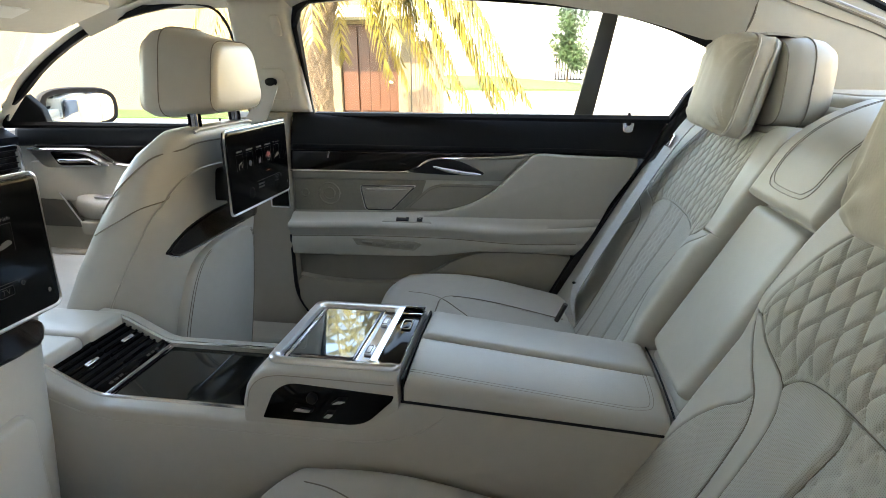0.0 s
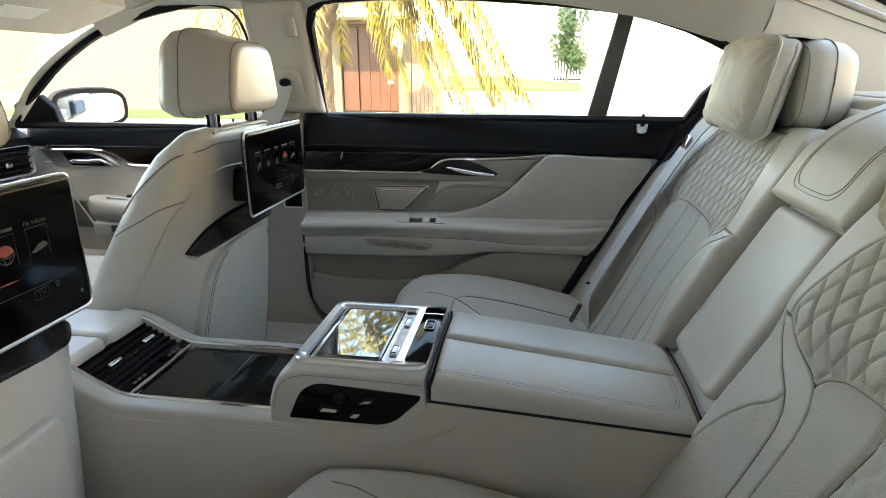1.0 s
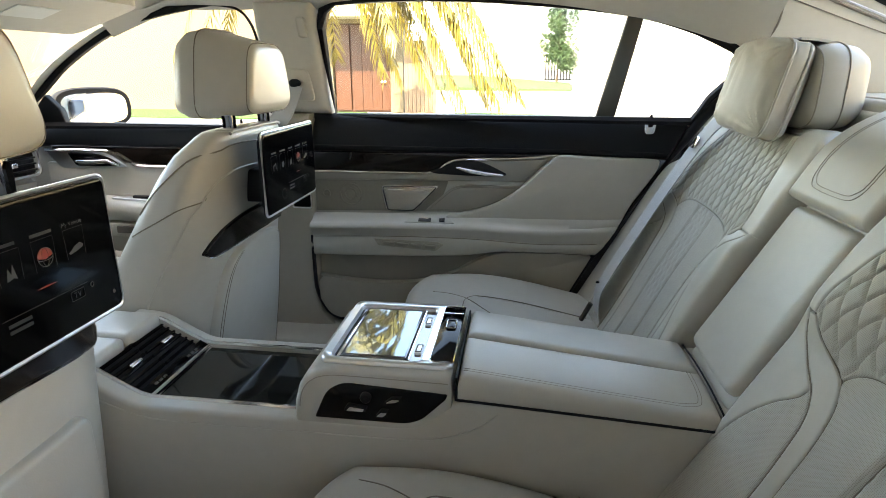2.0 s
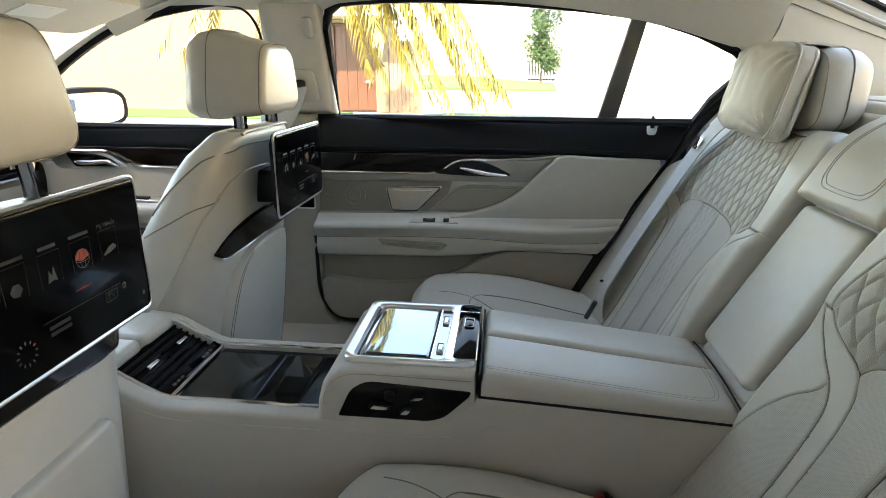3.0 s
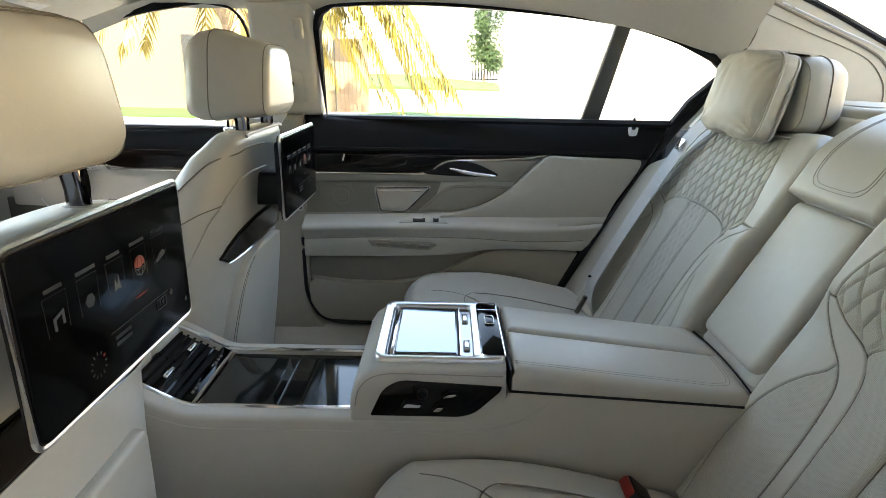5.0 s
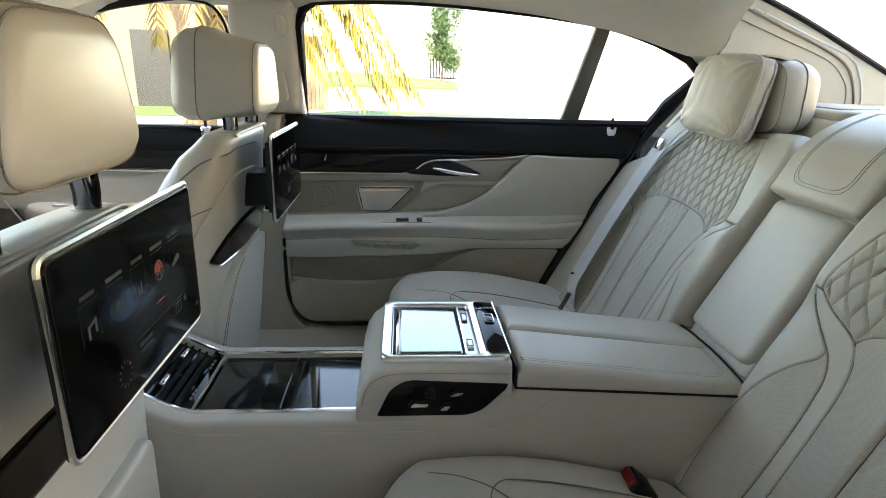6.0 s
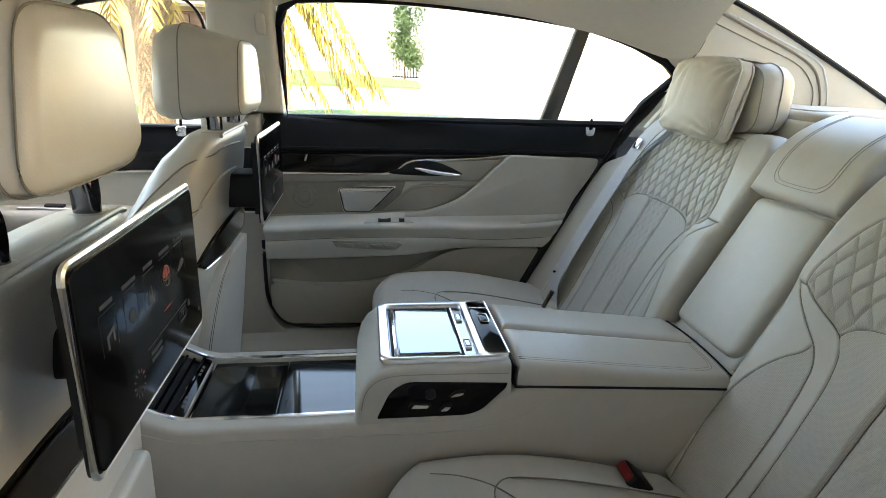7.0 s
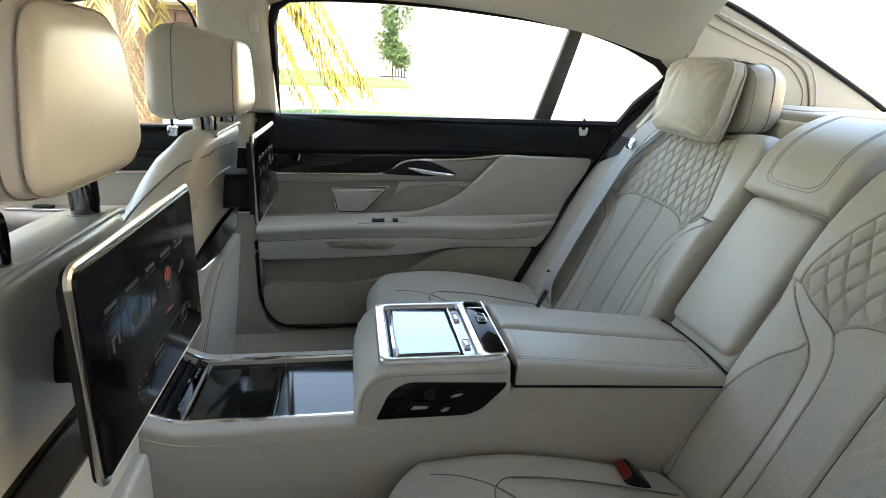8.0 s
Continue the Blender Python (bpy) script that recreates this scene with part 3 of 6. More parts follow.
def ledge(a, b, d):
    """On the sloping top of the armrest: b goes from its root to its nose."""
    y0, z0, y1, z1 = 0.690, root_z(a) - 0.006, ledge_y(a) + 0.010, ledge_z(a) + 0.004
    n = Vector((0, z1 - z0, y0 - y1)).normalized()
    return Vector((a, y0 + (y1 - y0) * b, z0 + (z1 - z0) * b)) + n * d


part("armrest_seam", tube([Vector((x, rest_section(x)[9][0] - 0.0004, rest_section(x)[9][1])) for x in [-0.648 + 0.02 * i for i in range(40)]], 0.0010, 5), SEAM, door)
part("switch_panel", slab(ledge, round_poly([(-0.375, 0.42), (-0.262, 0.42), (-0.250, 1.0), (-0.385, 1.0)], 0.004), 0.0, 0.0025, 0.001), TRIM, door, "ivory window switch panel")
for k, w in ((-0.330, 0.034), (-0.283, 0.015)):
    part("window_switch", slab(ledge, round_poly([(k - w / 2, 0.52), (k + w / 2, 0.52), (k + w / 2, 0.92), (k - w / 2, 0.92)], 0.002), 0.0025, 0.006, 0.001), PLASTIC, door, "black window switch")
    part("switch_lip", tube([ledge(k - 0.4 * w, 0.60, 0.0068), ledge(k + 0.3 * w, 0.66, 0.0068)], 0.0016, 5), CHROME, door)
part("memory_panel", slab(xz(0.6745), round_poly([(-0.462, 0.632), (-0.30, 0.622), (-0.278, 0.640), (-0.295, 0.648), (-0.475, 0.652)], 0.004), 0.0, 0.004, 0.0015), GRILLE, door, "ivory seat memory button panel")
for k in range(4):
    x = -0.448 + 0.039 * k
    part("memory_button", slab(xz(0.6705), round_poly([(x + 0.003, 0.6345 - 0.0018 * k), (x + 0.030, 0.6325 - 0.0018 * k), (x + 0.034, 0.643 - 0.0018 * k), (x, 0.645 - 0.0018 * k)], 0.003), 0.0, 0.004, 0.0015), BRUSHED, door, "champagne seat memory button")
# taupe here puts the recess's shade into the colour
part("map_pocket", slab(xz(0.722), round_poly([(-0.650, 0.618), (-0.12, 0.635), (-0.12, 0.60), (-0.26, 0.52), (-0.45, 0.49), (-0.650, 0.50)], 0.01), 0.0, 0.004, 0.002), TRIM_DARK, door, "recessed map pocket with its shade in the colour")
lip_hi = lerp([(-0.66, 0.529), (-0.53, 0.514), (-0.376, 0.518), (-0.261, 0.550), (-0.197, 0.588), (-0.14, 0.612), (-0.10, 0.6205), (0.0, 0.622), (0.10, 0.622)])


low = [(-0.645 + 0.02 * i, lip_hi(-0.645 + 0.02 * i)) for i in range(37)] + round_poly([(0.122, 0.617), (0.012, 0.398), (-0.60, 0.396), (-0.646, 0.43), (-0.649, 0.52)], [0.003, 0.02, 0.05, 0.05, 0.02])
part("pocket_front", slab(xz(0.724), low, 0.0, 0.034, 0.016, 4), TRIM_SHADED, door, "ivory lower door pad")
pin = lambda a, b, d: Vector((a, 0.686 - d, b))
part("lock_pin", slab(pin, round_poly([(0.226, 0.948), (0.250, 0.948), (0.254, 0.984), (0.222, 0.984)], [0.009, 0.009, 0.004, 0.004]), -0.03, 0.004, 0.003), CHROME, door, "chrome surround of the door lock pin")
part("lock_slot", slab(pin, round_poly([(0.233, 0.966), (0.243, 0.966), (0.245, 0.9865), (0.231, 0.9865)], 0.003), 0.0, 0.0055, 0.001), RUBBER, door, "black slot")
part("lock_knob", turned(cushion(0, 0, 0, 0.0045, 0.0045, 0.013, (3, 2), 12), Matrix.Translation((0.238, 0.684, 0.985))), PLASTIC, door, "black lock pin")
part("upper_crease", tube([upper(-0.645 + 0.023 * i, 0.9035, 0.0222) for i in range(41)], 0.0014, 5), RUBBER, door)

# far rear window and its frame
opening = [(-0.585, 0.978), (-0.585, 1.20), (-0.572, 1.238)] + [(-0.54 + 0.04 * i, WIN_TOP(-0.54 + 0.04 * i)) for i in range(24)] + [(0.412, 1.118), (0.405, 1.10), (0.36, 1.04), (0.33, 0.982)]
win = thing("window_1", "clear rear side window with a black frame", "car window", (-0.1, 0.74, 0.98), kind="structure")
pane = slab(lambda a, b, d: leaning(a, b, d - 0.02), opening, 0.0, 0.004, 0)
pane_ob = part("pane", pane, GLASS, win, "clear window glass", False)
pane_ob.visible_shadow = False
part("window_seal", tube([leaning(a, b, 0.004) for a, b in opening], [0.012 if a < -0.55 and b > 0.98 else (0.011 if a > 0.3 else 0.007) for a, b in opening], 6, True), RUBBER, win, "black rubber window seal")
part("division_bar", slab(lambda a, b, d: leaning(a, b, d - 0.012), [(0.108, 0.978), (0.155, 0.978), (0.188, 1.232), (0.154, 1.238)], 0.0, 0.02, 0.003), BAR_TRIM, win, "black division bar")

# C pillar trim, parcel shelf and rear window
c_trim = thing("pillar_trim_rear", "ivory rear pillar trim lit through the rear window", "trim", (0.5, 0.58, 1.0), kind="structure")


part("quarter_panel", slab(leaning, [(0.318, 0.97), (0.36, 1.03), (0.418, 1.108), (0.416, 1.128), (0.40, 1.142), (0.34, 1.176), (0.36, 1.26), (0.46, 1.29), (0.50, 1.26), (0.50, 0.97)], 0.0, 0.006, 0.002), HEADLINER, c_trim)


def cpil(a, b, d):
    return Vector((a, 0.585 - 0.12 * (a - 0.4) - 0.22 * max(0, b - 1.0) - d, b))


part("trim_panel", slab(cpil, [(0.345, 0.985), (0.42, 1.10), (0.42, 1.14), (0.40, 1.22), (0.43, 1.29), (0.485, 1.283), (0.60, 1.235), (0.93, 1.075), (1.02, 1.01), (1.02, 0.97)], 0.0, 0.02, 0.004), HEADLINER, c_trim)
for line, r, m in (([(0.455, 1.263), (0.55, 1.224), (0.67, 1.175), (0.73, 1.136), (0.766, 1.073), (0.770, 1.045)], 0.0030, SEAM),
                   ([(0.472, 1.264), (0.617, 1.207), (0.724, 1.163), (0.76, 1.123), (0.784, 1.074), (0.787, 1.045)], 0.0022, SATIN),
                   ([(0.440, 1.243), (0.556, 1.200), (0.677, 1.154), (0.73, 1.108), (0.747, 1.073), (0.750, 1.045)], 0.0012, SEAM)):
    part("trim_seam", tube([cpil(p[0], p[1], 0.021) for p in spline(line, 8)], r, 6), m, c_trim)
part("roof_joint", tube([cpil(p[0], p[1], 0.0215) for p in spline([(0.428, 1.272), (0.434, 1.235), (0.434, 1.205), (0.428, 1.180), (0.416, 1.158)], 6)], 0.0022, 6), SEAM, c_trim)
part("rear_seal", tube([cpil(a, b, 0.018) for a, b in spline([(0.44, 1.297), (0.485, 1.286), (0.60, 1.238), (0.78, 1.152), (0.93, 1.078), (0.99, 1.045)], 5)], 0.007, 6), RUBBER, c_trim, "black rear window seal")
shelf = setting("parcel_shelf", box(0.475, 1.05, -0.60, 0.585, 0.965, 1.040, 0.008), HEADLINER, "ivory parcel shelf below the rear window", "shelf")
part("speaker_cover", slab(flat(1.040), round_poly([(0.478, 0.13), (0.78, 0.20), (0.80, 0.46), (0.50, 0.50)], 0.05), 0.0, 0.018, 0.01, 4), TRIM, shelf)
part("speaker_cloth", slab(flat(1.058), round_poly([(0.505, 0.20), (0.62, 0.23), (0.66, 0.44), (0.53, 0.46)], 0.03), 0.0, 0.003, 0.0015), TRIM, shelf, "belt outlet cover")
rw = thing("window_2", "sloping clear rear window", "car window", (0.75, 0, 1.15), kind="structure")
rp = part("pane", slab(lambda a, b, d: Vector((a, b, 1.288 - 0.46 * (a - 0.49) + d)), [(0.49, -0.53), (0.49, 0.53), (1.03, 0.48), (1.03, -0.48)], 0.0, 0.004, 0), GLASS, rw, "clear rear glass", False)
rp.visible_shadow = False
setting("pillar_near_rear", slab(lambda a, b, d: Vector((a, -0.585 + 0.12 * (a - 0.4) + 0.22 * max(0, b - 1.0) + d, b)), [(0.30, 0.4), (0.345, 0.985), (0.42, 1.10), (0.43, 1.29), (0.485, 1.283), (0.93, 1.075), (1.02, 1.01), (1.02, 0.4)], 0.0, 0.02, 0.004), HEADLINER, "ivory rear pillar trim beside the open door", "trim")

# ---- the near side of the car ----
setting("door_3", slab(lambda a, b, d: Vector((a, -0.78 + d, b)), round_poly([(-0.70, 0.965), (-0.70, 0.30), (-1.75, 0.30), (-1.75, 0.90), (-1.52, 0.955)], 0.02), -0.04, 0.05, 0.008), TRIM, "closed driver door with ivory trim", "car door")
setting("pillar_near", slab(lambda a, b, d: Vector((a, -0.742 + 0.42 * max(0, b - 0.98) + d, b)), [(-0.80, 0.33), (-0.69, 0.33), (-0.69, 1.27), (-0.775, 1.27)], -0.03, 0.03, 0.006), HEADLINER, "ivory B-pillar trim on the driver side", "trim")

# the near rear door stands open
near_door = thing("door_4", "open rear door with ivory trim", "car door", (-0.69, -0.76, 0.40), kind="structure")
swing = Matrix.Translation((-0.69, -0.76, 0)) @ Matrix.Rotation(radians(-72), 4, "Z") @ Matrix.Translation((0.69, 0.76, 0))
part("door_panel", turned(slab(lambda a, b, d: Vector((a, -0.735 - d, b)), round_poly([(-0.69, 0.955), (-0.69, 0.33), (0.0, 0.33), (0.30, 0.88), (0.36, 0.955)], 0.02), 0.0, 0.06, 0.006), swing), TRIM, near_door)
part("upper_trim", turned(box(-0.69, 0.34, -0.745, -0.722, 0.88, 0.962, 0.008), swing), BLACK_SKIN, near_door, "black grained upper door trim")
part("armrest", turned(box(-0.66, 0.05, -0.735, -0.68, 0.63, 0.70, 0.015), swing), LEATHER, near_door)
# ---- front of the cabin ----
fdoor = thing("door_2", "closed front passenger door with wood strip and silver armrest", "car door", (-1.1, 0.76, 0.40), kind="structure")
part("door_panel", slab(xz(0.80), round_poly([(-0.775, 0.935), (-0.775, 0.40), (-1.75, 0.40), (-1.75, 0.88), (-1.52, 0.93)], 0.03), 0.0, 0.07, 0.006), TRIM, fdoor)
part("upper_trim", patch(lambda a, b, d: Vector((a, 0.735 + 0.03 * ((b - 0.885) / 0.09) ** 2 - d, b)), 0.878, 0.948, -1.52, -0.765, 0.022, 30, 10, 0.014, 0.03), BLACK_SKIN, fdoor, "black grained upper door trim")
part("wood_strip", slab(xz(0.725), [(-1.45, 0.886), (-0.77, 0.886), (-0.77, 0.836), (-1.14, 0.832), (-1.19, 0.838), (-1.24, 0.868), (-1.30, 0.874), (-1.45, 0.874)], 0.0, 0.014, 0.003), WOOD, fdoor, "dark lacquered wood strip")
part("chrome_strip", tube([xz(0.725)(p[0], p[1], 0.016) for p in spline([(-1.47, 0.872), (-1.31, 0.874), (-1.25, 0.868), (-1.20, 0.842), (-1.15, 0.831), (-0.77, 0.833)], 8)], 0.0035, 6), CHROME, fdoor)
part("handle_recess", slab(xz(0.722), round_poly([(-1.475, 0.874), (-1.305, 0.872), (-1.255, 0.858), (-1.215, 0.826), (-1.43, 0.818)], [0.01, 0.02, 0.02, 0.008, 0.02]), 0.0, 0.010, 0.003), SATIN, fdoor, "silver handle surround")
part("recess_dark", slab(xz(0.712), round_poly([(-1.40, 0.866), (-1.31, 0.864), (-1.265, 0.852), (-1.235, 0.829), (-1.375, 0.826)], [0.01, 0.02, 0.02, 0.006, 0.01]), 0.0, 0.004, 0.001), LACQUER, fdoor, "black handle recess")
part("door_handle", loft([[Vector((x, 0.70 - o + 0.006 * cy, z + hh * sz)) for cy, sz in oval(12, 3)] for x, z, hh, o in ((-1.365, 0.842, 0.003, 0.0), (-1.35, 0.842, 0.006, 0.008), (-1.30, 0.843, 0.006, 0.012), (-1.26, 0.846, 0.006, 0.010), (-1.235, 0.833, 0.003, 0.002))]), CHROME, fdoor, "chrome lever door handle")
part("door_skin", slab(xz(0.728), round_poly([(-1.48, 0.835), (-1.48, 0.72), (-0.78, 0.70), (-0.78, 0.84)], 0.01), 0.0, 0.012, 0.004), TRIM, fdoor)
rest = [[Vector((x, y0, z)) for y0, z in ((0.735, 0.742), (0.735 - 0.5 * w, 0.738), (0.735 - 0.9 * w, 0.727), (0.735 - w, 0.712), (0.735 - 0.9 * w, 0.690), (0.735 - 0.55 * w, 0.668), (0.735, 0.655))] for x, w in ((-1.36, 0.012), (-1.32, 0.035), (-1.26, 0.058), (-1.18, 0.072), (-1.05, 0.078), (-0.90, 0.078), (-0.785, 0.076))]
part("armrest", loft(rest), LEATHER, fdoor, "ivory leather door armrest")
part("switch_panel", slab(lambda a, b, d: Vector((a, b, 0.7345 + 0.12 * (b - 0.70) + d)), round_poly([(-1.27, 0.690), (-1.10, 0.676), (-1.06, 0.690), (-1.10, 0.712), (-1.24, 0.712)], 0.01), 0.0, 0.006, 0.002), SATIN, fdoor, "silver window switch panel")
part("window_switch", slab(lambda a, b, d: Vector((a, b, 0.7405 + 0.12 * (b - 0.70) + d)), round_poly([(-1.20, 0.689), (-1.15, 0.685), (-1.15, 0.700), (-1.20, 0.703)], 0.004), 0.0, 0.006, 0.002), PLASTIC, fdoor, "black window switch")
part("speaker_grille", slab(xz(0.735), round_poly([(-1.50, 0.742), (-1.40, 0.742), (-1.335, 0.635), (-1.50, 0.635)], 0.004), 0.0, 0.018, 0.003), BAR_TRIM, fdoor, "dark speaker grille")
part("grille_edge", tube([xz(0.735)(-1.40, 0.742, 0.019), xz(0.735)(-1.335, 0.635, 0.019)], 0.0025, 6), SATIN, fdoor)
part("lower_band", slab(xz(0.735), round_poly([(-1.34, 0.655), (-0.785, 0.655), (-0.785, 0.615), (-1.335, 0.615)], 0.004), 0.0, 0.030, 0.006), TRIM, fdoor)
part("pocket_front", patch(xz(0.735), 0.42, 0.56, -1.48, -0.79, 0.035, 20, 10, 0.02, 0.03), TRIM_SHADED, fdoor)
part("memory_panel", slab(xz(0.705), round_poly([(-1.275, 0.627), (-1.18, 0.627), (-1.18, 0.648), (-1.275, 0.648)], 0.003), 0.0, 0.006, 0.002), BAR_TRIM, fdoor, "dark seat button panel")
part("lock_pin", box(-0.865, -0.838, 0.705, 0.722, 0.922, 0.950, 0.006), CHROME, fdoor, "chrome surround of the door lock pin")
part("lock_knob", turned(cushion(0, 0, 0, 0.004, 0.004, 0.012, (3, 2), 12), Matrix.Translation((-0.852, 0.715, 0.957))), PLASTIC, fdoor, "black lock pin")
F_TOP = lerp([(-1.52, 0.975), (-1.42, 1.03), (-1.30, 1.112), (-1.15, 1.190), (-1.02, 1.232), (-0.90, 1.250), (-0.82, 1.252), (-0.775, 1.238)])
f_open = [(-1.50, 0.945)] + [(-1.48 + 0.03 * i, F_TOP(-1.48 + 0.03 * i)) for i in range(22)] + [(p[0], p[1]) for p in spline([(-0.83, 1.251), (-0.79, 1.243), (-0.768, 1.222), (-0.757, 1.185), (-0.757, 1.12)], 4)] + [(-0.765, 0.945)]
fwin = thing("window_3", "clear front side window with a black seal", "car window", (-1.1, 0.74, 0.98), kind="structure")
p = part("pane", slab(lambda a, b, d: leaning(a, b, d - 0.02), f_open, 0.0, 0.004, 0), GLASS, fwin, "clear window glass", False)
p.visible_shadow = False
part("window_seal", tube([leaning(a, b, 0.010) for a, b in f_open], [0.012 if a < -0.95 else 0.012 - 0.0085 * min(1.0, (a + 0.95) / 0.12) for a, b in f_open], 6, True), RUBBER, fwin, "black rubber window seal")
part("mirror_triangle", slab(lambda a, b, d: leaning(a, b, d - 0.005), [(-1.50, 0.935), (-1.365, 0.935), (-1.375, 0.99), (-1.40, 1.03)], 0.0, 0.02, 0.004), PLASTIC, fwin, "black mirror triangle")
# A pillar trim
low_edge = spline([(-1.540, 0.910), (-1.507, 0.950), (-1.383, 1.062), (-1.219, 1.160), (-1.070, 1.226), (-0.90, 1.263)], 5)
high_edge = spline([(-1.52, 0.94), (-1.462, 0.990), (-1.332, 1.108), (-1.165, 1.195), (-1.03, 1.238), (-0.89, 1.285)], 5)
rings = []
for a, b in zip(low_edge, high_edge):
    half = (b - a) / 2
    mid_p = (a + b) / 2
    rings.append([Vector((mid_p.x + half.x * u, side_y(mid_p.x, mid_p.y) - 0.016 - 0.026 * v, mid_p.y + half.y * u)) for u, v in oval(20, 2.8)])
setting("pillar_trim_front", loft(rings), HEADLINER, "ivory windscreen pillar trim", "trim")
ws = thing("window_4", "clear raked windscreen", "car window", (-1.4, 0, 1.1), kind="structure")
p = part("pane", slab(lambda a, b, d: Vector((a, b, 1.265 - 0.52 * (-1.02 - a) + d)), [(-1.02, -0.60), (-1.02, 0.60), (-1.85, 0.70), (-1.85, -0.70)], 0.0, 0.004, 0), GLASS, ws, "clear windscreen glass", False)
p.visible_shadow = False
visor = thing("sun_visor", "ivory sun visor folded up with a small warning label", "sun visor", (-1.08, 0.36, 1.23))
part("visor_body", slab(lambda a, b, d: Vector((a, b, 1.222 + 0.34 * (a + 1.08) + d)), round_poly([(-1.17, 0.14), (-0.99, 0.14), (-0.99, 0.54), (-1.17, 0.54)], 0.03), -0.012, 0.012, 0.008), HEADLINER, visor)
part("label", slab(lambda a, b, d: Vector((a, b, 1.2095 + 0.34 * (a + 1.08) - d)), [(-1.10, 0.25), (-1.05, 0.25), (-1.05, 0.36), (-1.10, 0.36)], 0.0, 0.002, 0), CARD, visor, "pale warning label")

dash = thing("dashboard", "black dashboard with wood strip and silver-rimmed air vents", "dashboard", (-1.6, 0, 0.7))
part("top_pad", loft([[Vector((x, y, z)) for x, z in ((-1.95, 0.80), (-1.95, 0.93), (-1.70, 0.945), (-1.52, 0.935), (-1.475, 0.91), (-1.48, 0.88), (-1.60, 0.80))] for y in (-0.68, -0.3, 0.3, 0.69)]), BLACK_SKIN, dash, "black grained dashboard top")
part("lower_panel", loft([[Vector((x, y, z)) for x, z in ((-1.95, 0.45), (-1.90, 0.80), (-1.56, 0.80), (-1.50, 0.78), (-1.55, 0.60), (-1.75, 0.45))] for y in (-0.68, 0.69)]), TRIM, dash, "ivory lower dashboard")
part("wood_strip", box(-1.60, -1.50, -0.66, 0.50, 0.865, 0.885, 0.004), WOOD, dash, "dark wood strip")
part("vent_body", box(-1.56, -1.485, 0.50, 0.685, 0.805, 0.885, 0.01), PLASTIC, dash, "black side air vent")
for k in range(4):
    part("vent_slat", box(-1.487, -1.474, 0.51, 0.675, 0.818 + 0.017 * k, 0.8225 + 0.017 * k, 0.001), PLASTIC, dash)
part("vent_rim", tube([Vector((-1.482, a, b)) for a, b in round_poly([(0.49, 0.803), (0.692, 0.803), (0.692, 0.888), (0.49, 0.888)], 0.02)], 0.004, 6, True), SATIN, dash, "silver vent rim")
part("vent_knob", box(-1.478, -1.462, 0.58, 0.60, 0.835, 0.85, 0.003), CHROME, dash)

mir = thing("door_mirror", "black exterior door mirror", "door mirror", (-1.49, 0.97, 0.98))
mm = Matrix.Translation((-1.49, 0.965, 0.962)) @ Matrix.Rotation(radians(-28), 4, "Z")
part("housing", turned(loft([[Vector((x, hw * u, 0.012 + hh * v)) for u, v in oval(24, 3.2)] for x, hw, hh in ((-0.10, 0.05, 0.03), (-0.08, 0.09, 0.05), (-0.04, 0.115, 0.064), (0.0, 0.122, 0.068), (0.012, 0.118, 0.064))]), mm), RUBBER, mir, "black mirror housing")
part("mirror_glass", turned(loft([[Vector((x, hw * u, 0.012 + hh * v)) for u, v in oval(24, 3.6)] for x, hw, hh in ((0.0125, 0.104, 0.050), (0.015, 0.103, 0.049))]), mm), MIRROR, mir, "mirror glass", False)
part("arm", box(-1.54, -1.46, 0.80, 0.90, 0.90, 0.935, 0.01), PLASTIC, mir)


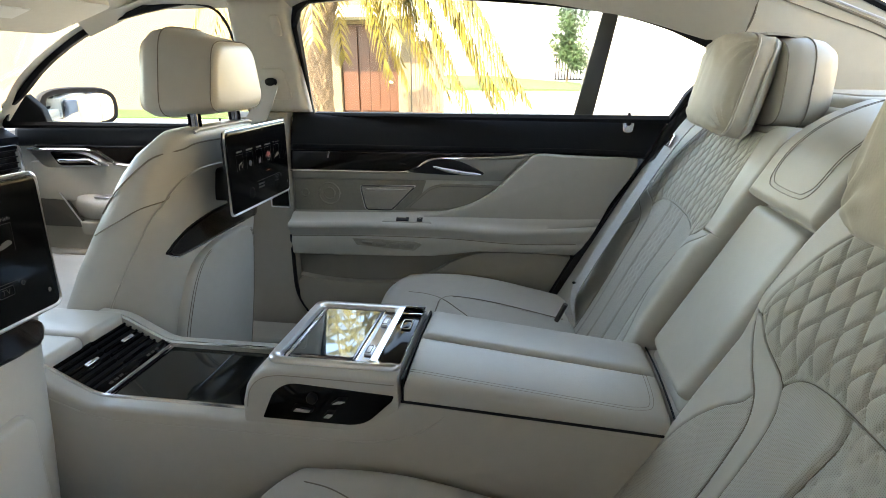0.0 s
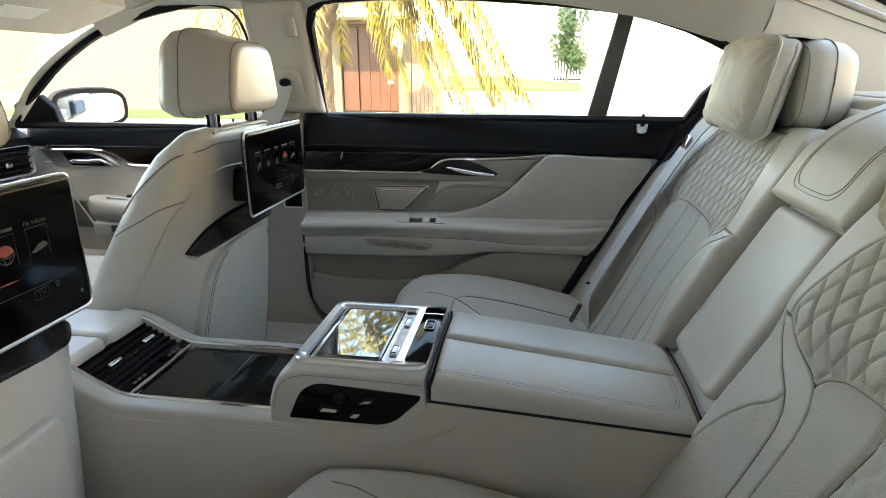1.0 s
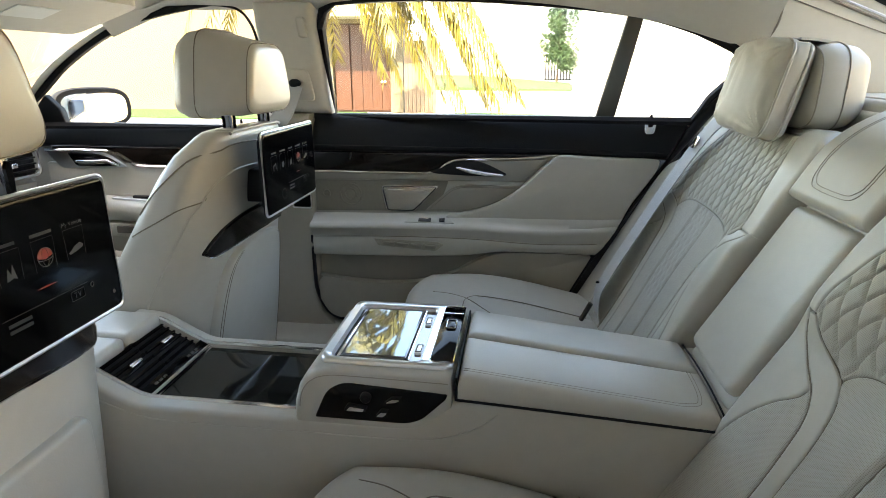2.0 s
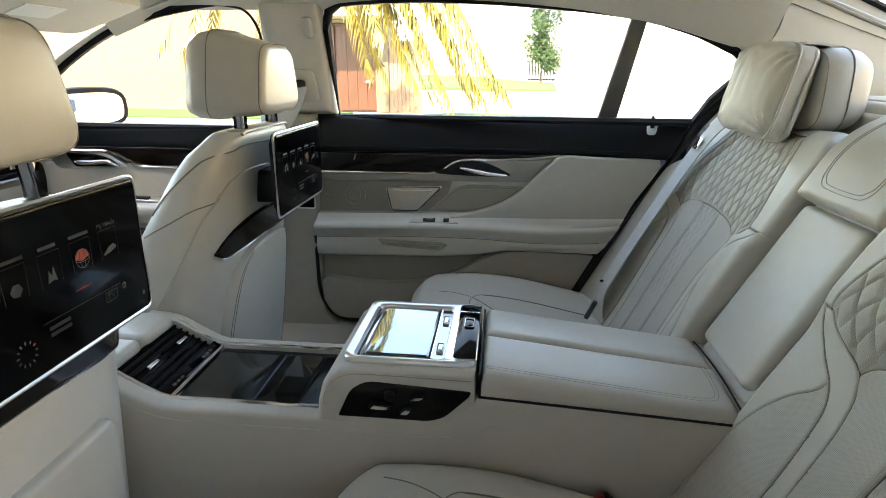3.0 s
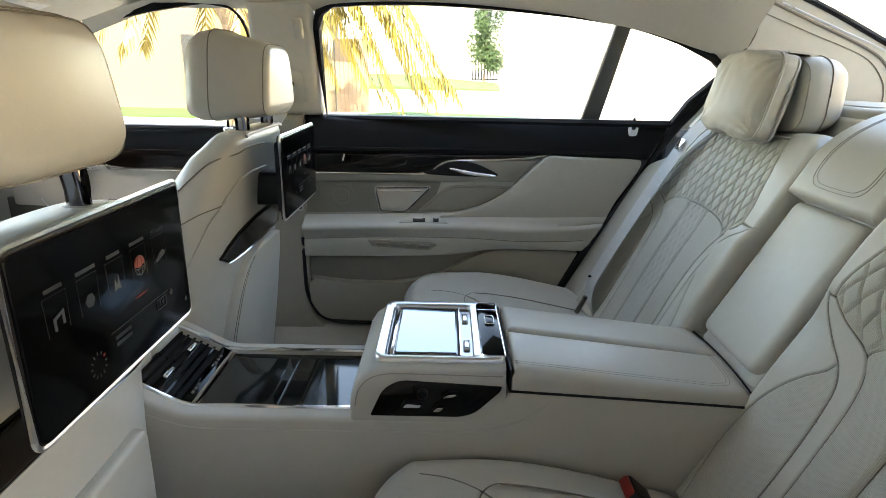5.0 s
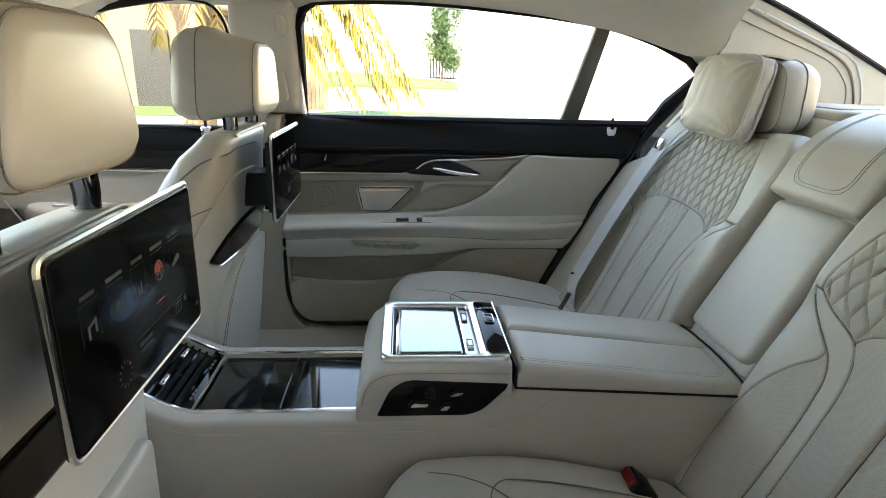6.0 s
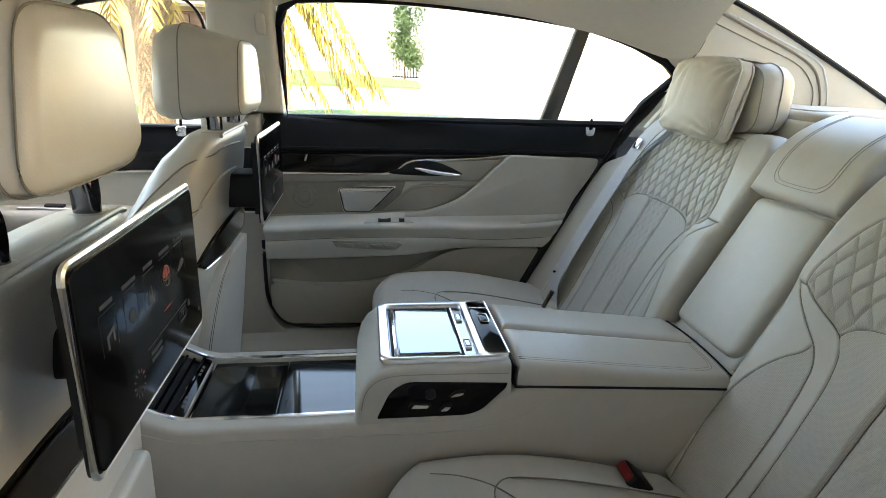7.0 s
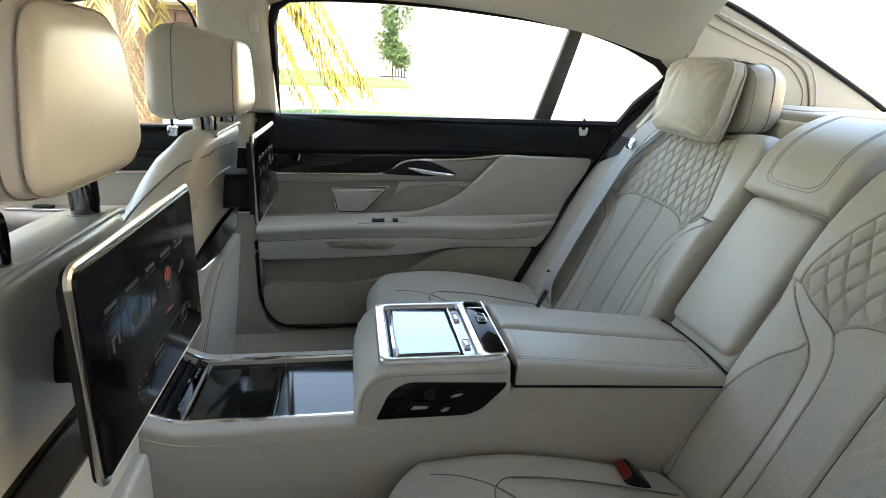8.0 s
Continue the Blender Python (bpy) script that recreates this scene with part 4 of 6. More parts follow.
def front_seat(s, name_label):
    """A front seat; s is +1 on the far side, -1 on the near side."""
    c = 0.36 * s
    seat = thing("front_seat", name_label, "car seat", (-0.8, c, 0.33), "front seats")
    prof = [(0.40, -0.70, -1.02, 0.215), (0.48, -0.690, -1.0, 0.228), (0.56, -0.680, -0.975, 0.236), (0.64, -0.672, -0.94, 0.240), (0.72, -0.664, -0.89, 0.243),
            (0.80, -0.657, -0.835, 0.240), (0.86, -0.652, -0.797, 0.230), (0.91, -0.645, -0.768, 0.212), (0.945, -0.640, -0.745, 0.190), (0.966, -0.636, -0.722, 0.170), (0.978, -0.637, -0.712, 0.154), (0.984, -0.640, -0.705, 0.142), (0.986, -0.645, -0.70, 0.13)]

    def lift(z):
        """The driver's seat ends a little lower than the other."""
        return z if s > 0 else z - 0.20 * max(0.0, z - 0.86)

    if s < 0:
        prof = [(lift(z), max(xr, -0.662), xf, w) for z, xr, xf, w in prof]

    def power(u, v):
        return 4.0 if u < 0 or s < 0 else (2.6 if v < 0 else 2.3)

    def plan(n):
        for k in range(n):
            q = 2 * math.pi * k / n
            u, v = math.cos(q), math.sin(q)
            e = 2 / power(u, v)
            yield math.copysign(abs(u) ** e, u), math.copysign(abs(v) ** e, v)

    part("backrest", loft([[Vector(((xr + xf) / 2 + (xr - xf) / 2 * u, c + s * w * v, z)) for u, v in plan(80)] for z, xr, xf, w in prof]), LEATHER, seat, "ivory leather backrest")
    part("seat_cushion", patch(lambda a, b, d: Vector((a, c + b, 0.50 + d)), -0.25, 0.25, -1.40, -0.90, lambda a, b: 0.06 + 0.5 * max(0, abs(b) - 0.16), 20, 20, 0.04, 0.12), LEATHER, seat)
    part("seat_base", box(-1.35, -0.78, c - 0.2, c + 0.2, 0.33, 0.48, 0.02), PLASTIC, seat)
    # seams along the side and over the shoulder
    ring_at = [lerp([(q[0], q[k]) for q in prof]) for k in (1, 2, 3)]

    def on_side(x, z):
        z = lift(z)
        xr, xf, w = (f(z) for f in ring_at)
        u = max(-1.0, min(1.0, (x - (xr + xf) / 2) / ((xr - xf) / 2)))
        p = power(u, -1)
        return Vector((x, c - s * (w * (1 - abs(u) ** p) ** (1 / p) + 0.0014), z))

    def mine(a, b, d):
        """The rounded back of the seat: a outwards to the door, b up, d out of it."""
        b = lift(b)
        xr, xf, w = (f(b) for f in ring_at)
        v = min(1.0, abs(a) / w)
        p = power(1, a)
        return Vector(((xr + xf) / 2 + (xr - xf) / 2 * (1 - v**p) ** (1 / p) + d, c + s * a, b))

    crease = [on_side(x, z) for x, z in ((-0.86, 0.50), (-0.83, 0.57), (-0.794, 0.644), (-0.773, 0.682), (-0.742, 0.734), (-0.709, 0.794), (-0.690, 0.834))] + [mine(a, b, 0.0014) for a, b in ((-0.195, 0.858), (-0.184, 0.872), (-0.165, 0.888), (-0.149, 0.898), (-0.120, 0.906), (-0.093, 0.910), (-0.05, 0.910), (-0.01, 0.908))]
    shoulder = [on_side(x, z) for x, z in ((-0.80, 0.80), (-0.778, 0.812), (-0.744, 0.830), (-0.702, 0.853))] + [mine(-0.193, 0.862, 0.0014), mine(-0.184, 0.870, 0.0014)]
    ridge = [on_side(x, z) for x, z in ((-0.785, 0.84), (-0.762, 0.869), (-0.737, 0.896), (-0.703, 0.929), (-0.680, 0.945))] + [mine(a, b, 0.0014) for a, b in ((-0.150, 0.953), (-0.123, 0.960), (-0.09, 0.962), (-0.05, 0.961), (0.0, 0.958))]
    for line, r in ((crease, 0.0022), (shoulder, 0.0013), (ridge, 0.0016)):
        part("side_seam", tube(spline(line, 5), r, 5), SEAM if r < 0.002 else LEATHER, seat)
    wood_lo = lerp([(-0.193, 0.755), (-0.174, 0.745), (-0.148, 0.748), (-0.07, 0.756), (0.0, 0.759), (0.10, 0.757), (0.20, 0.745)])
    wood_hi = lerp([(-0.193, 0.759), (-0.174, 0.779), (-0.139, 0.799), (-0.076, 0.813), (-0.02, 0.816), (0.08, 0.815), (0.15, 0.80), (0.20, 0.77)])
    band = (lambda a, z, d: mine(a, z, d)) if s > 0 else (lambda a, z, d: mine(max(-0.228, 1.17 * a), z - 0.015, d))
    part("wood_trim", patch(lambda a, b, d: band(b, a, d), -0.193, 0.20, wood_lo, wood_hi, lambda a, b: 0.008, 14, 50, 0.004, 0.014), WOOD, seat, "dark lacquered wood trim band")
    part("chrome_line", tube([band(x, wood_lo(x) - 0.0005, 0.006) for x in [-0.19 + 0.385 * i / 40 for i in range(41)]], 0.0015, 5), CHROME, seat)
    lo = lerp([(0.40, -0.176), (0.56, -0.173), (0.62, -0.166), (0.68, -0.153), (0.715, -0.136), (0.735, -0.112), (0.746, -0.078), (0.750, -0.04)])
    hi = lerp([(0.40, 0.128), (0.60, 0.122), (0.69, 0.115), (0.725, 0.102), (0.742, 0.078), (0.750, 0.03)])
    top = 0.750
    if s < 0:
        top = 0.655
        lo, hi = rounded(-0.150, 0.15, 0.40, top, 0.02, 0.022)
    part("back_pocket", patch(mine, 0.40, top, lo, hi, lambda a, b: 0.016, 40, 60, 0.008, 0.02), LEATHER, seat, "padded leather back pocket")
    for o in ((0.008, 0.014) if s > 0 else ()):
        up = [0.41 + (top - 0.008 - o * 0.7 - 0.41) * i / 30 for i in range(31)]
        part("pocket_seam", tube([mine(lo(b) + o, b, 0.0162) for b in up] + [mine(hi(b) - o, b, 0.0162) for b in up[::-1]], 0.0008, 5), SEAM, seat)
    # headrest on two posts
    h = c + 0.008 if s > 0 else c + 0.018
    hs = [(-0.603, 0.088, 1.036, 1.132), (-0.605, 0.098, 1.025, 1.143), (-0.612, 0.105, 1.016, 1.151), (-0.650, 0.111, 1.010, 1.161), (-0.680, 0.116, 1.008, 1.168), (-0.712, 0.119, 1.005, 1.178), (-0.738, 0.120, 1.005, 1.174), (-0.757, 0.113, 1.013, 1.160), (-0.766, 0.09, 1.032, 1.135)]
    rings = [[Vector((x, h + w * v * (1 - 0.16 * (u + 0.5)), (z0 + z1) / 2 + (z1 - z0) / 2 * u)) for u, v in oval(64, 5.2)] for x, w, z0, z1 in hs]
    head = part("headrest", loft(rings), LEATHER, seat, "ivory leather headrest")
    rings.append([p.lerp(q, 0.35) + (p - Vector((p.x, h, 1.08))).normalized() * 0.0002 for p, q in zip(rings[2], rings[3])])
    for k, o in ((2, 0.0009), (5, 0.0010)) if s > 0 else ((2, 0.0009), (-1, 0.0006), (5, 0.0010)):
        ctr = sum(rings[k], Vector()) / len(rings[k])
        part("headrest_piping", tube([q + (q - ctr).normalized() * o for q in rings[k]], 0.0010, 6, True), SEAM, head)
    foot, mid = lift(0.986), c if s > 0 else c + 0.025
    for o in (-0.08, 0.08):
        post = part("headrest_post", loft([[Vector((-0.662 - lean + 0.0135 * u, mid + o + 0.0085 * v, z)) for u, v in oval(20, 2.2)] for z, lean in ((foot - 0.03, 0.0), (foot + 0.02, 0.0), (1.05, 0.010))]), CHROME_DARK, seat, "dark chrome headrest post")
        part("post_slot", loft([[Vector((-0.662 + x, mid + o - 0.001 + 0.0045 * v, 1.0 - 0.012 * (s < 0) + 0.017 * u)) for u, v in oval(16, 2.2)] for x in (0.0, 0.0136)]), LACQUER, post, "black slot in the post")
        part("post_collar", loft([[Vector((-0.662 + 0.018 * k * u, mid + o + 0.013 * k * v, foot + z)) for u, v in oval(16, 2.5)] for z, k in ((-0.012, 1), (0.0015, 1), (0.003, 0.9))]), LEATHER, seat)
    part("post_bridge", slab(lambda a, b, d: Vector((b, mid + a, foot - 0.003 + d)), round_poly([(-0.108, -0.684), (0.108, -0.684), (0.108, -0.645), (-0.108, -0.645)], 0.014), 0.0, 0.005, 0.003, 3), LEATHER, seat)
    part("rear_rib", tube([Vector((-0.6425, mid + a, foot + z)) for a, z in ((-0.118, -0.004), (-0.105, -0.0005), (0.0, 0.0), (0.105, -0.0005), (0.118, -0.004))], 0.0035, 8), LEATHER, seat)
    part("screen_mount", slab(lambda a, b, d: Vector((-0.655 + d, c + a, b)), round_poly([(-0.05, 0.83), (0.03, 0.83), (0.03, 0.90), (-0.05, 0.90)] if s > 0 else [(-0.02, 0.84), (0.05, 0.84), (0.05, 0.89), (-0.02, 0.89)], 0.01), 0.0, 0.066, 0.006), PLASTIC, seat, "black screen mount")
    c = c + 0.012
    hw, z0, z1 = 0.141, 0.818, 0.984
    fr = round_poly([(c - hw, z0), (c + hw, z0), (c + hw, z1), (c - hw, z1)], 0.012)
    scr = part("screen", slab(yz(-0.5825), fr, 0.0, 0.0065, 0.003), PLASTIC, seat, "black rear entertainment screen with a thin silver rim")
    fr2 = round_poly([(c - hw + 0.0035, z0 + 0.0035), (c + hw - 0.0035, z0 + 0.0035), (c + hw - 0.0035, z1 - 0.0035), (c - hw + 0.0035, z1 - 0.0035)], 0.01)
    part("screen_glass", slab(yz(-0.5765), fr2, 0.0, 0.003, 0.001), SCREEN, scr, "black glossy display glass")
    part("screen_rim", tube([yz(-0.5775)(a, b, 0) for a, b in fr], 0.0027, 6, True), SATIN, scr, "thin silver rim")
    part("screen_back", slab(yz(-0.592), round_poly([(c - hw + 0.014, z0 + 0.014), (c + hw - 0.014, z0 + 0.014), (c + hw - 0.014, z1 - 0.014), (c - hw + 0.014, z1 - 0.014)], 0.01), 0.0, 0.0095, 0.0), PLASTIC, scr)
    # menu: five tiles, a clock dial, a status line and a button, from the seat's left to its right
    glyphs = ([(-6, -8), (-3, -8), (-3, 2), (5, 5), (5, -5), (8, -5), (8, 9), (-6, 4)], [(-7, 0), (-3, 6), (4, 6), (7, 0), (3, -7), (-4, -6)], [(-6, -8), (-3, 6), (0, -2), (3, 9), (6, -8), (2, -6)],
              None, [(-11, -4), (-6, -1), (-1, 3), (7, 5), (11, 2), (10, -1), (1, -4), (-9, -6)])
    on_glass = yz(-0.5735)
    for k in range(5):
        y = c + 0.035 + 0.0432 * (k - 3)
        part("menu_tile", tube([Vector((-0.5734, y + a, b)) for a, b in ((-0.0135, 0.902), (-0.0145, 0.935), (0.0145, 0.935), (0.0135, 0.902))], 0.00035, 4), ICON_DIM, scr)
        if k == 4:
            part("menu_caption", lettering("My Vehicle", 0.0068, lambda a, b: on_glass(y + a, 0.9385 + b, 0.0004)), ICON_GREY, scr, "", False)
        else:
            wide = (0.011, 0.014, 0.011, 0.014)[k]
            part("menu_caption", slab(on_glass, [(y - wide, 0.9388), (y + wide, 0.9388), (y + wide, 0.9420), (y - wide, 0.9420)], 0.0, 0.0006, 0), ICON_DIM, scr)
        if k == 3:
            dome = [(y + 0.0098 * math.cos(math.pi * q / 12), 0.9155 + 0.0098 * math.sin(math.pi * q / 12)) for q in range(13)]
            part("menu_icon", slab(on_glass, dome + [(y, 0.9125)], 0.0, 0.0005, 0), ICON_RED, scr, "glowing red globe")
            for wx in (1.0, 0.42):
                part("icon_line", tube([Vector((-0.5728, y + 0.0100 * wx * math.cos(q), 0.915 + 0.0100 * math.sin(q))) for q in [2 * math.pi * w / 24 for w in range(24)]], 0.0004, 4, True), ICON_GREY, scr)
            part("icon_line", tube([Vector((-0.5728, y + 0.0099 * math.sin(q), 0.9145 - 0.0030 * math.cos(q))) for q in [-1.5 + 0.3 * w for w in range(11)]], 0.0004, 4), ICON_GREY, scr)
            continue
        part("menu_icon", slab(on_glass, [(y + 0.0010 * a, 0.912 + 0.0009 * b) for a, b in glyphs[k]], 0.0, 0.0006, 0), ICON_DIM if k == 1 else ICON_GREY, scr)
    part("menu_accent", slab(on_glass, [(c + 0.018, 0.8843), (c + 0.030, 0.8837), (c + 0.044, 0.8843), (c + 0.030, 0.8855)], 0.0, 0.0006, 0), ICON_RED, scr)
    for k in range(12):
        q = 2 * math.pi * k / 12
        part("clock_mark", slab(on_glass, [(c - 0.055 + rad * math.cos(q + o), 0.850 + rad * math.sin(q + o)) for rad, o in ((0.0095, -0.07), (0.0125, -0.06), (0.0125, 0.06), (0.0095, 0.07))], 0.0, 0.0006, 0), ICON_RED if k == 1 else ICON_DIM, scr)
    part("status_line", slab(on_glass, [(c - 0.03, 0.8680), (c + 0.085, 0.8684), (c + 0.085, 0.8690), (c - 0.03, 0.8686)], 0.0, 0.0006, 0), ICON_DIM, scr)
    for z in (0.8590, 0.8525):
        part("status_text", slab(on_glass, [(c - 0.024, z), (c + 0.004, z), (c + 0.004, z + 0.0036), (c - 0.024, z + 0.0036)], 0.0, 0.0006, 0), ICON_DIM, scr)
    part("button_box", tube([Vector((-0.5728, a, b)) for a, b in round_poly([(c + 0.058, 0.8545), (c + 0.078, 0.8545), (c + 0.078, 0.8655), (c + 0.058, 0.8655)], 0.002)], 0.0004, 4, True), ICON_DIM, scr)
    part("button_text", lettering("TV", 0.0095, lambda a, b: on_glass(c + 0.068 + a, 0.8568 + b, 0.0004)), ICON_DIM, scr, "", False)
    part("button_ring", tube([Vector((-0.5728, c + 0.091 + 0.0024 * math.cos(q), 0.8635 + 0.0028 * math.sin(q))) for q in [2 * math.pi * w / 14 for w in range(14)]], 0.0005, 4, True), ICON_GREY, scr)
    part("sensor_dot", slab(on_glass, [(c + 0.1245 + 0.0022 * math.cos(q), 0.842 + 0.0028 * math.sin(q)) for q in [2 * math.pi * w / 14 for w in range(14)]], 0.0, 0.0006, 0), ICON_GREY, scr)
    return seat


front_seat(1, "ivory leather front passenger seat with headrest, screen and back pocket")
front_seat(-1, "ivory leather driver seat with headrest, screen and back pocket")

# ---- rear seats ----
REC = radians(28)
SDIR, NDIR = Vector((math.sin(REC), 0, math.cos(REC))), Vector((-math.cos(REC), 0, math.sin(REC)))


def groove(x, w):
    return math.exp(-((x / w) ** 2))


def ease(x):
    x = min(1.0, max(0.0, x))
    return x * x * (3 - 2 * x)


def rear_seat(s, label):
    """A rear seat; a runs outwards to the door, b up the backrest, d out of its face."""
    c = 0.36 * s
    seat = thing("rear_seat", label, "car seat", (0.1, c, 0.33), "rear seats")
    base = Vector((0.12, c, 0.593)) - NDIR * 0.05
    lift, dish, quilt_w = (0.028, 0.008, 0.205) if s > 0 else (0.0, -0.008, 0.228)

    def back(a, b, d):
        return base + Vector((0, s * a, 0)) + SDIR * b + NDIR * d

    sh = []
    for b, dn, dk, w0, w1 in ((-0.12, -0.03, -0.12, -0.245, 0.30), (0.1, -0.03, -0.12, -0.245, 0.30), (0.3, -0.03, -0.12, -0.242, 0.29), (0.40, -0.03, -0.12, -0.24, 0.25), (0.45, -0.03, -0.12, -0.235, 0.225), (0.485, -0.035, -0.11, -0.225, 0.21), (0.50, -0.045, -0.10, -0.205, 0.19)):
        sh.append([back((w0 + w1) / 2 + (w1 - w0) / 2 * u, b, (dn + dk) / 2 + (dn - dk) / 2 * v) for u, v in oval(48, 6)])
    part("backrest_shell", loft(sh), LEATHER, seat, "ivory leather backrest")
    rise, rib = (0.026, 0.010) if s > 0 else (0.009, 0.003)
    raised = lambda pts: lerp([(b + lift if b > 0 else b, a) for b, a in pts])
    edge_c = lerp([(-0.10, 0.252), (0.30, 0.254), (0.36, 0.254), (0.42, 0.250), (0.47, 0.238), (0.505, 0.215)])
    edge_d = lerp([(-0.10, 0.236), (0.30, 0.236), (0.38, 0.234), (0.44, 0.222), (0.505, 0.195)])
    pipe = raised([(-0.10, 0.142), (0.05, 0.142), (0.10, 0.143), (0.15, 0.147), (0.18, 0.153), (0.205, 0.168), (0.225, 0.190), (0.245, 0.213), (0.262, 0.229), (0.28, 0.240)])
    inner = raised([(-0.10, 0.116), (0.05, 0.117), (0.10, 0.118), (0.15, 0.120), (0.18, 0.124), (0.21, 0.133), (0.236, 0.150), (0.250, 0.176), (0.262, 0.200), (0.280, quilt_w)])
    side_hi = raised([(-0.10, 0.222), (0.03, 0.222), (0.08, 0.216), (0.125, 0.204), (0.165, 0.186), (0.19, 0.170), (0.207, 0.1705)])
    if s < 0:
        side_hi = lerp([(-0.10, 0.222), (0.0, 0.236), (0.06, 0.235), (0.09, 0.229), (0.13, 0.213), (0.165, 0.193), (0.19, 0.175), (0.207, 0.1705)])
    lum_b = lerp([(0.0, 0.272), (0.06, 0.270), (0.105, 0.264), (0.128, 0.256), (0.143, 0.244), (0.150, 0.237), (0.160, 0.243), (0.176, 0.250), (0.200, 0.262), (quilt_w, 0.280)])
    lum_hi = raised([(-0.10, 0.116), (0.05, 0.117), (0.10, 0.118), (0.15, 0.120), (0.18, 0.124), (0.21, 0.133), (0.234, 0.148), (0.240, 0.1465), (0.248, 0.140), (0.256, 0.128), (0.264, 0.105), (0.270, 0.060), (0.272, 0.004)])
    quilt_hi = raised([(0.28, quilt_w), (0.31, quilt_w - 0.003), (0.338, quilt_w - 0.012), (0.378, quilt_w - 0.028), (0.411, quilt_w - 0.046), (0.455, quilt_w - 0.066)])

    def form(a, b):
        """The upholstery's height over the seat's plane."""
        m = abs(a)
        edge = edge_c(b) if a < 0 else edge_d(b)
        low = dish - 0.012 * ease((0.20 - b) / 0.25)
        h = low + (rise - low) * ease((m - 0.115) / 0.11)
        up = 0.013 + 0.011 * ease((m - 0.08) / 0.13) - 0.006 * ease((b - 0.36) / 0.12)
        h += (up - h) * ease((b - lift - 0.235) / 0.07)
        h += rib * ease((m - 0.165) / 0.03) * ease((b - 0.05) / 0.12) * ease((0.285 + lift - b) / 0.04)
        if a < 0 and m > edge - 0.015:
            h -= 0.015 * (1 - math.sqrt(max(0, 1 - ((m - edge + 0.015) / 0.015) ** 2)))
        if b > 0.465:
            h -= 0.045 * (1 - math.sqrt(max(0, 1 - ((b - 0.465) / 0.046) ** 2)))
        return h

    # the quilted panel bends round the top of the lumbar panel
    bm = bmesh.new()
    nu, nv, top = 240, 190, 0.483
    grid = []
    for j in range(nv + 1):
        row = []
        for i in range(nu + 1):
            u = -1 + 2 * i / nu
            b0 = lum_b(abs(u) * quilt_w) + lift
            b = b0 + (top - b0) * j / nv
            a = u * quilt_hi(b)
            q1, q2 = a / 0.031 + b / 0.058, a / 0.031 - b / 0.058
            g1, g2 = q1 - round(q1), q2 - round(q2)
            k = min(1.15, groove(g1, 0.07) + groove(g2, 0.07))
            puff = 0.0028 * math.sqrt(abs(math.sin(math.pi * q1) * math.sin(math.pi * q2)))
            e = min((1 - abs(u)) * quilt_hi(b), b - b0, top - b)
            drop = 0.005 * (1 - math.sqrt(max(0, 1 - (1 - e / 0.005) ** 2))) if e < 0.005 else 0
            row.append(bm.verts.new(back(a, b, form(a, b) + (puff - 0.0034 * k) * ease(e / 0.012) - drop)))
        grid.append(row)
    for j in range(nv):
        for i in range(nu):
            bm.faces.new((grid[j][i], grid[j][i + 1], grid[j + 1][i + 1], grid[j + 1][i]))
    bmesh.ops.recalc_face_normals(bm, faces=bm.faces)
    part("quilted_panel", bm, LEATHER_PERF, seat, "diamond-quilted perforated leather upper panel")

    def lumbar(a, b):
        h = form(a, b) - 0.0065 * groove(abs(a) - 0.044, 0.0034)
        if abs(a) < 0.042 and b > 0.06:
            for q in ((a / 0.022 + b / 0.045), (a / 0.022 - b / 0.045)):
                h -= 0.0022 * groove(q - round(q), 0.10) * ease((b - 0.06) / 0.05)
        return h

    part("lumbar_panel", patch(back, -0.10, 0.272 + lift, lambda b: -lum_hi(b), lum_hi, lumbar, 110, 120, 0.005, 0.012), LEATHER_PERF, seat, "perforated leather lumbar panel with stitched channels")
    part("lumbar_seam", tube([back(a, lum_b(abs(a)) + lift, form(a, lum_b(abs(a)) + lift) - 0.0032) for a in [-0.148 + 0.296 * i / 60 for i in range(61)]], 0.0012, 5), SEAM, seat)
    for e in (-1, 1):
        part("channel_seam", tube([back(e * 0.044, b, form(0.044, b) - 0.0052) for b in [-0.08 + (0.335 + lift) * i / 40 for i in range(41)]], 0.0009, 5), SEAM, seat)
    part("top_bolster", patch(back, 0.483, 0.508, lambda b: -quilt_hi(b), quilt_hi, form, 30, 12, 0.004, 0.03), LEATHER, seat)
    for e in (-1, 1):
        edge = edge_c if e < 0 else edge_d
        face = (lambda a, b, d, e=e: back(e * a, b, d))
        fh = (lambda a, b, e=e: form(e * a, b))
        b_top = 0.278 + lift
        part("bolster_strap", patch(face, -0.10, b_top, inner, lambda b: max(pipe(b), inner(b) + 0.003), fh, 16, 70, 0.0045, 0.012), LEATHER, seat, "smooth leather strap round the lumbar panel")
        part("perforated_side", patch(face, -0.10, 0.207 + lift, pipe, lambda b: max(side_hi(b), pipe(b) + 0.001), fh, 20, 60, 0.004, 0.012), LEATHER_PERF, seat, "perforated leather side piece")
        part("lower_bolster", patch(face, -0.10, 0.283 + lift, lambda b: max(pipe(b), side_hi(b)) if b < 0.207 + lift else pipe(b), lambda b: max(edge(b), pipe(b) + 0.004), fh, 40, 80, 0.0045, 0.05), LEATHER, seat, "padded side bolster")
        part("upper_bolster", patch(face, 0.279 + lift, 0.508, quilt_hi, edge, fh, 34, 60, 0.0045, 0.05), LEATHER, seat, "smooth leather shoulder bolster")
        part("bolster_piping", tube([face(pipe(b), b, fh(pipe(b), b) - 0.0022) for b in [-0.095 + (b_top + 0.085) * i / 60 for i in range(61)]], 0.0016, 6), SEAM, seat)
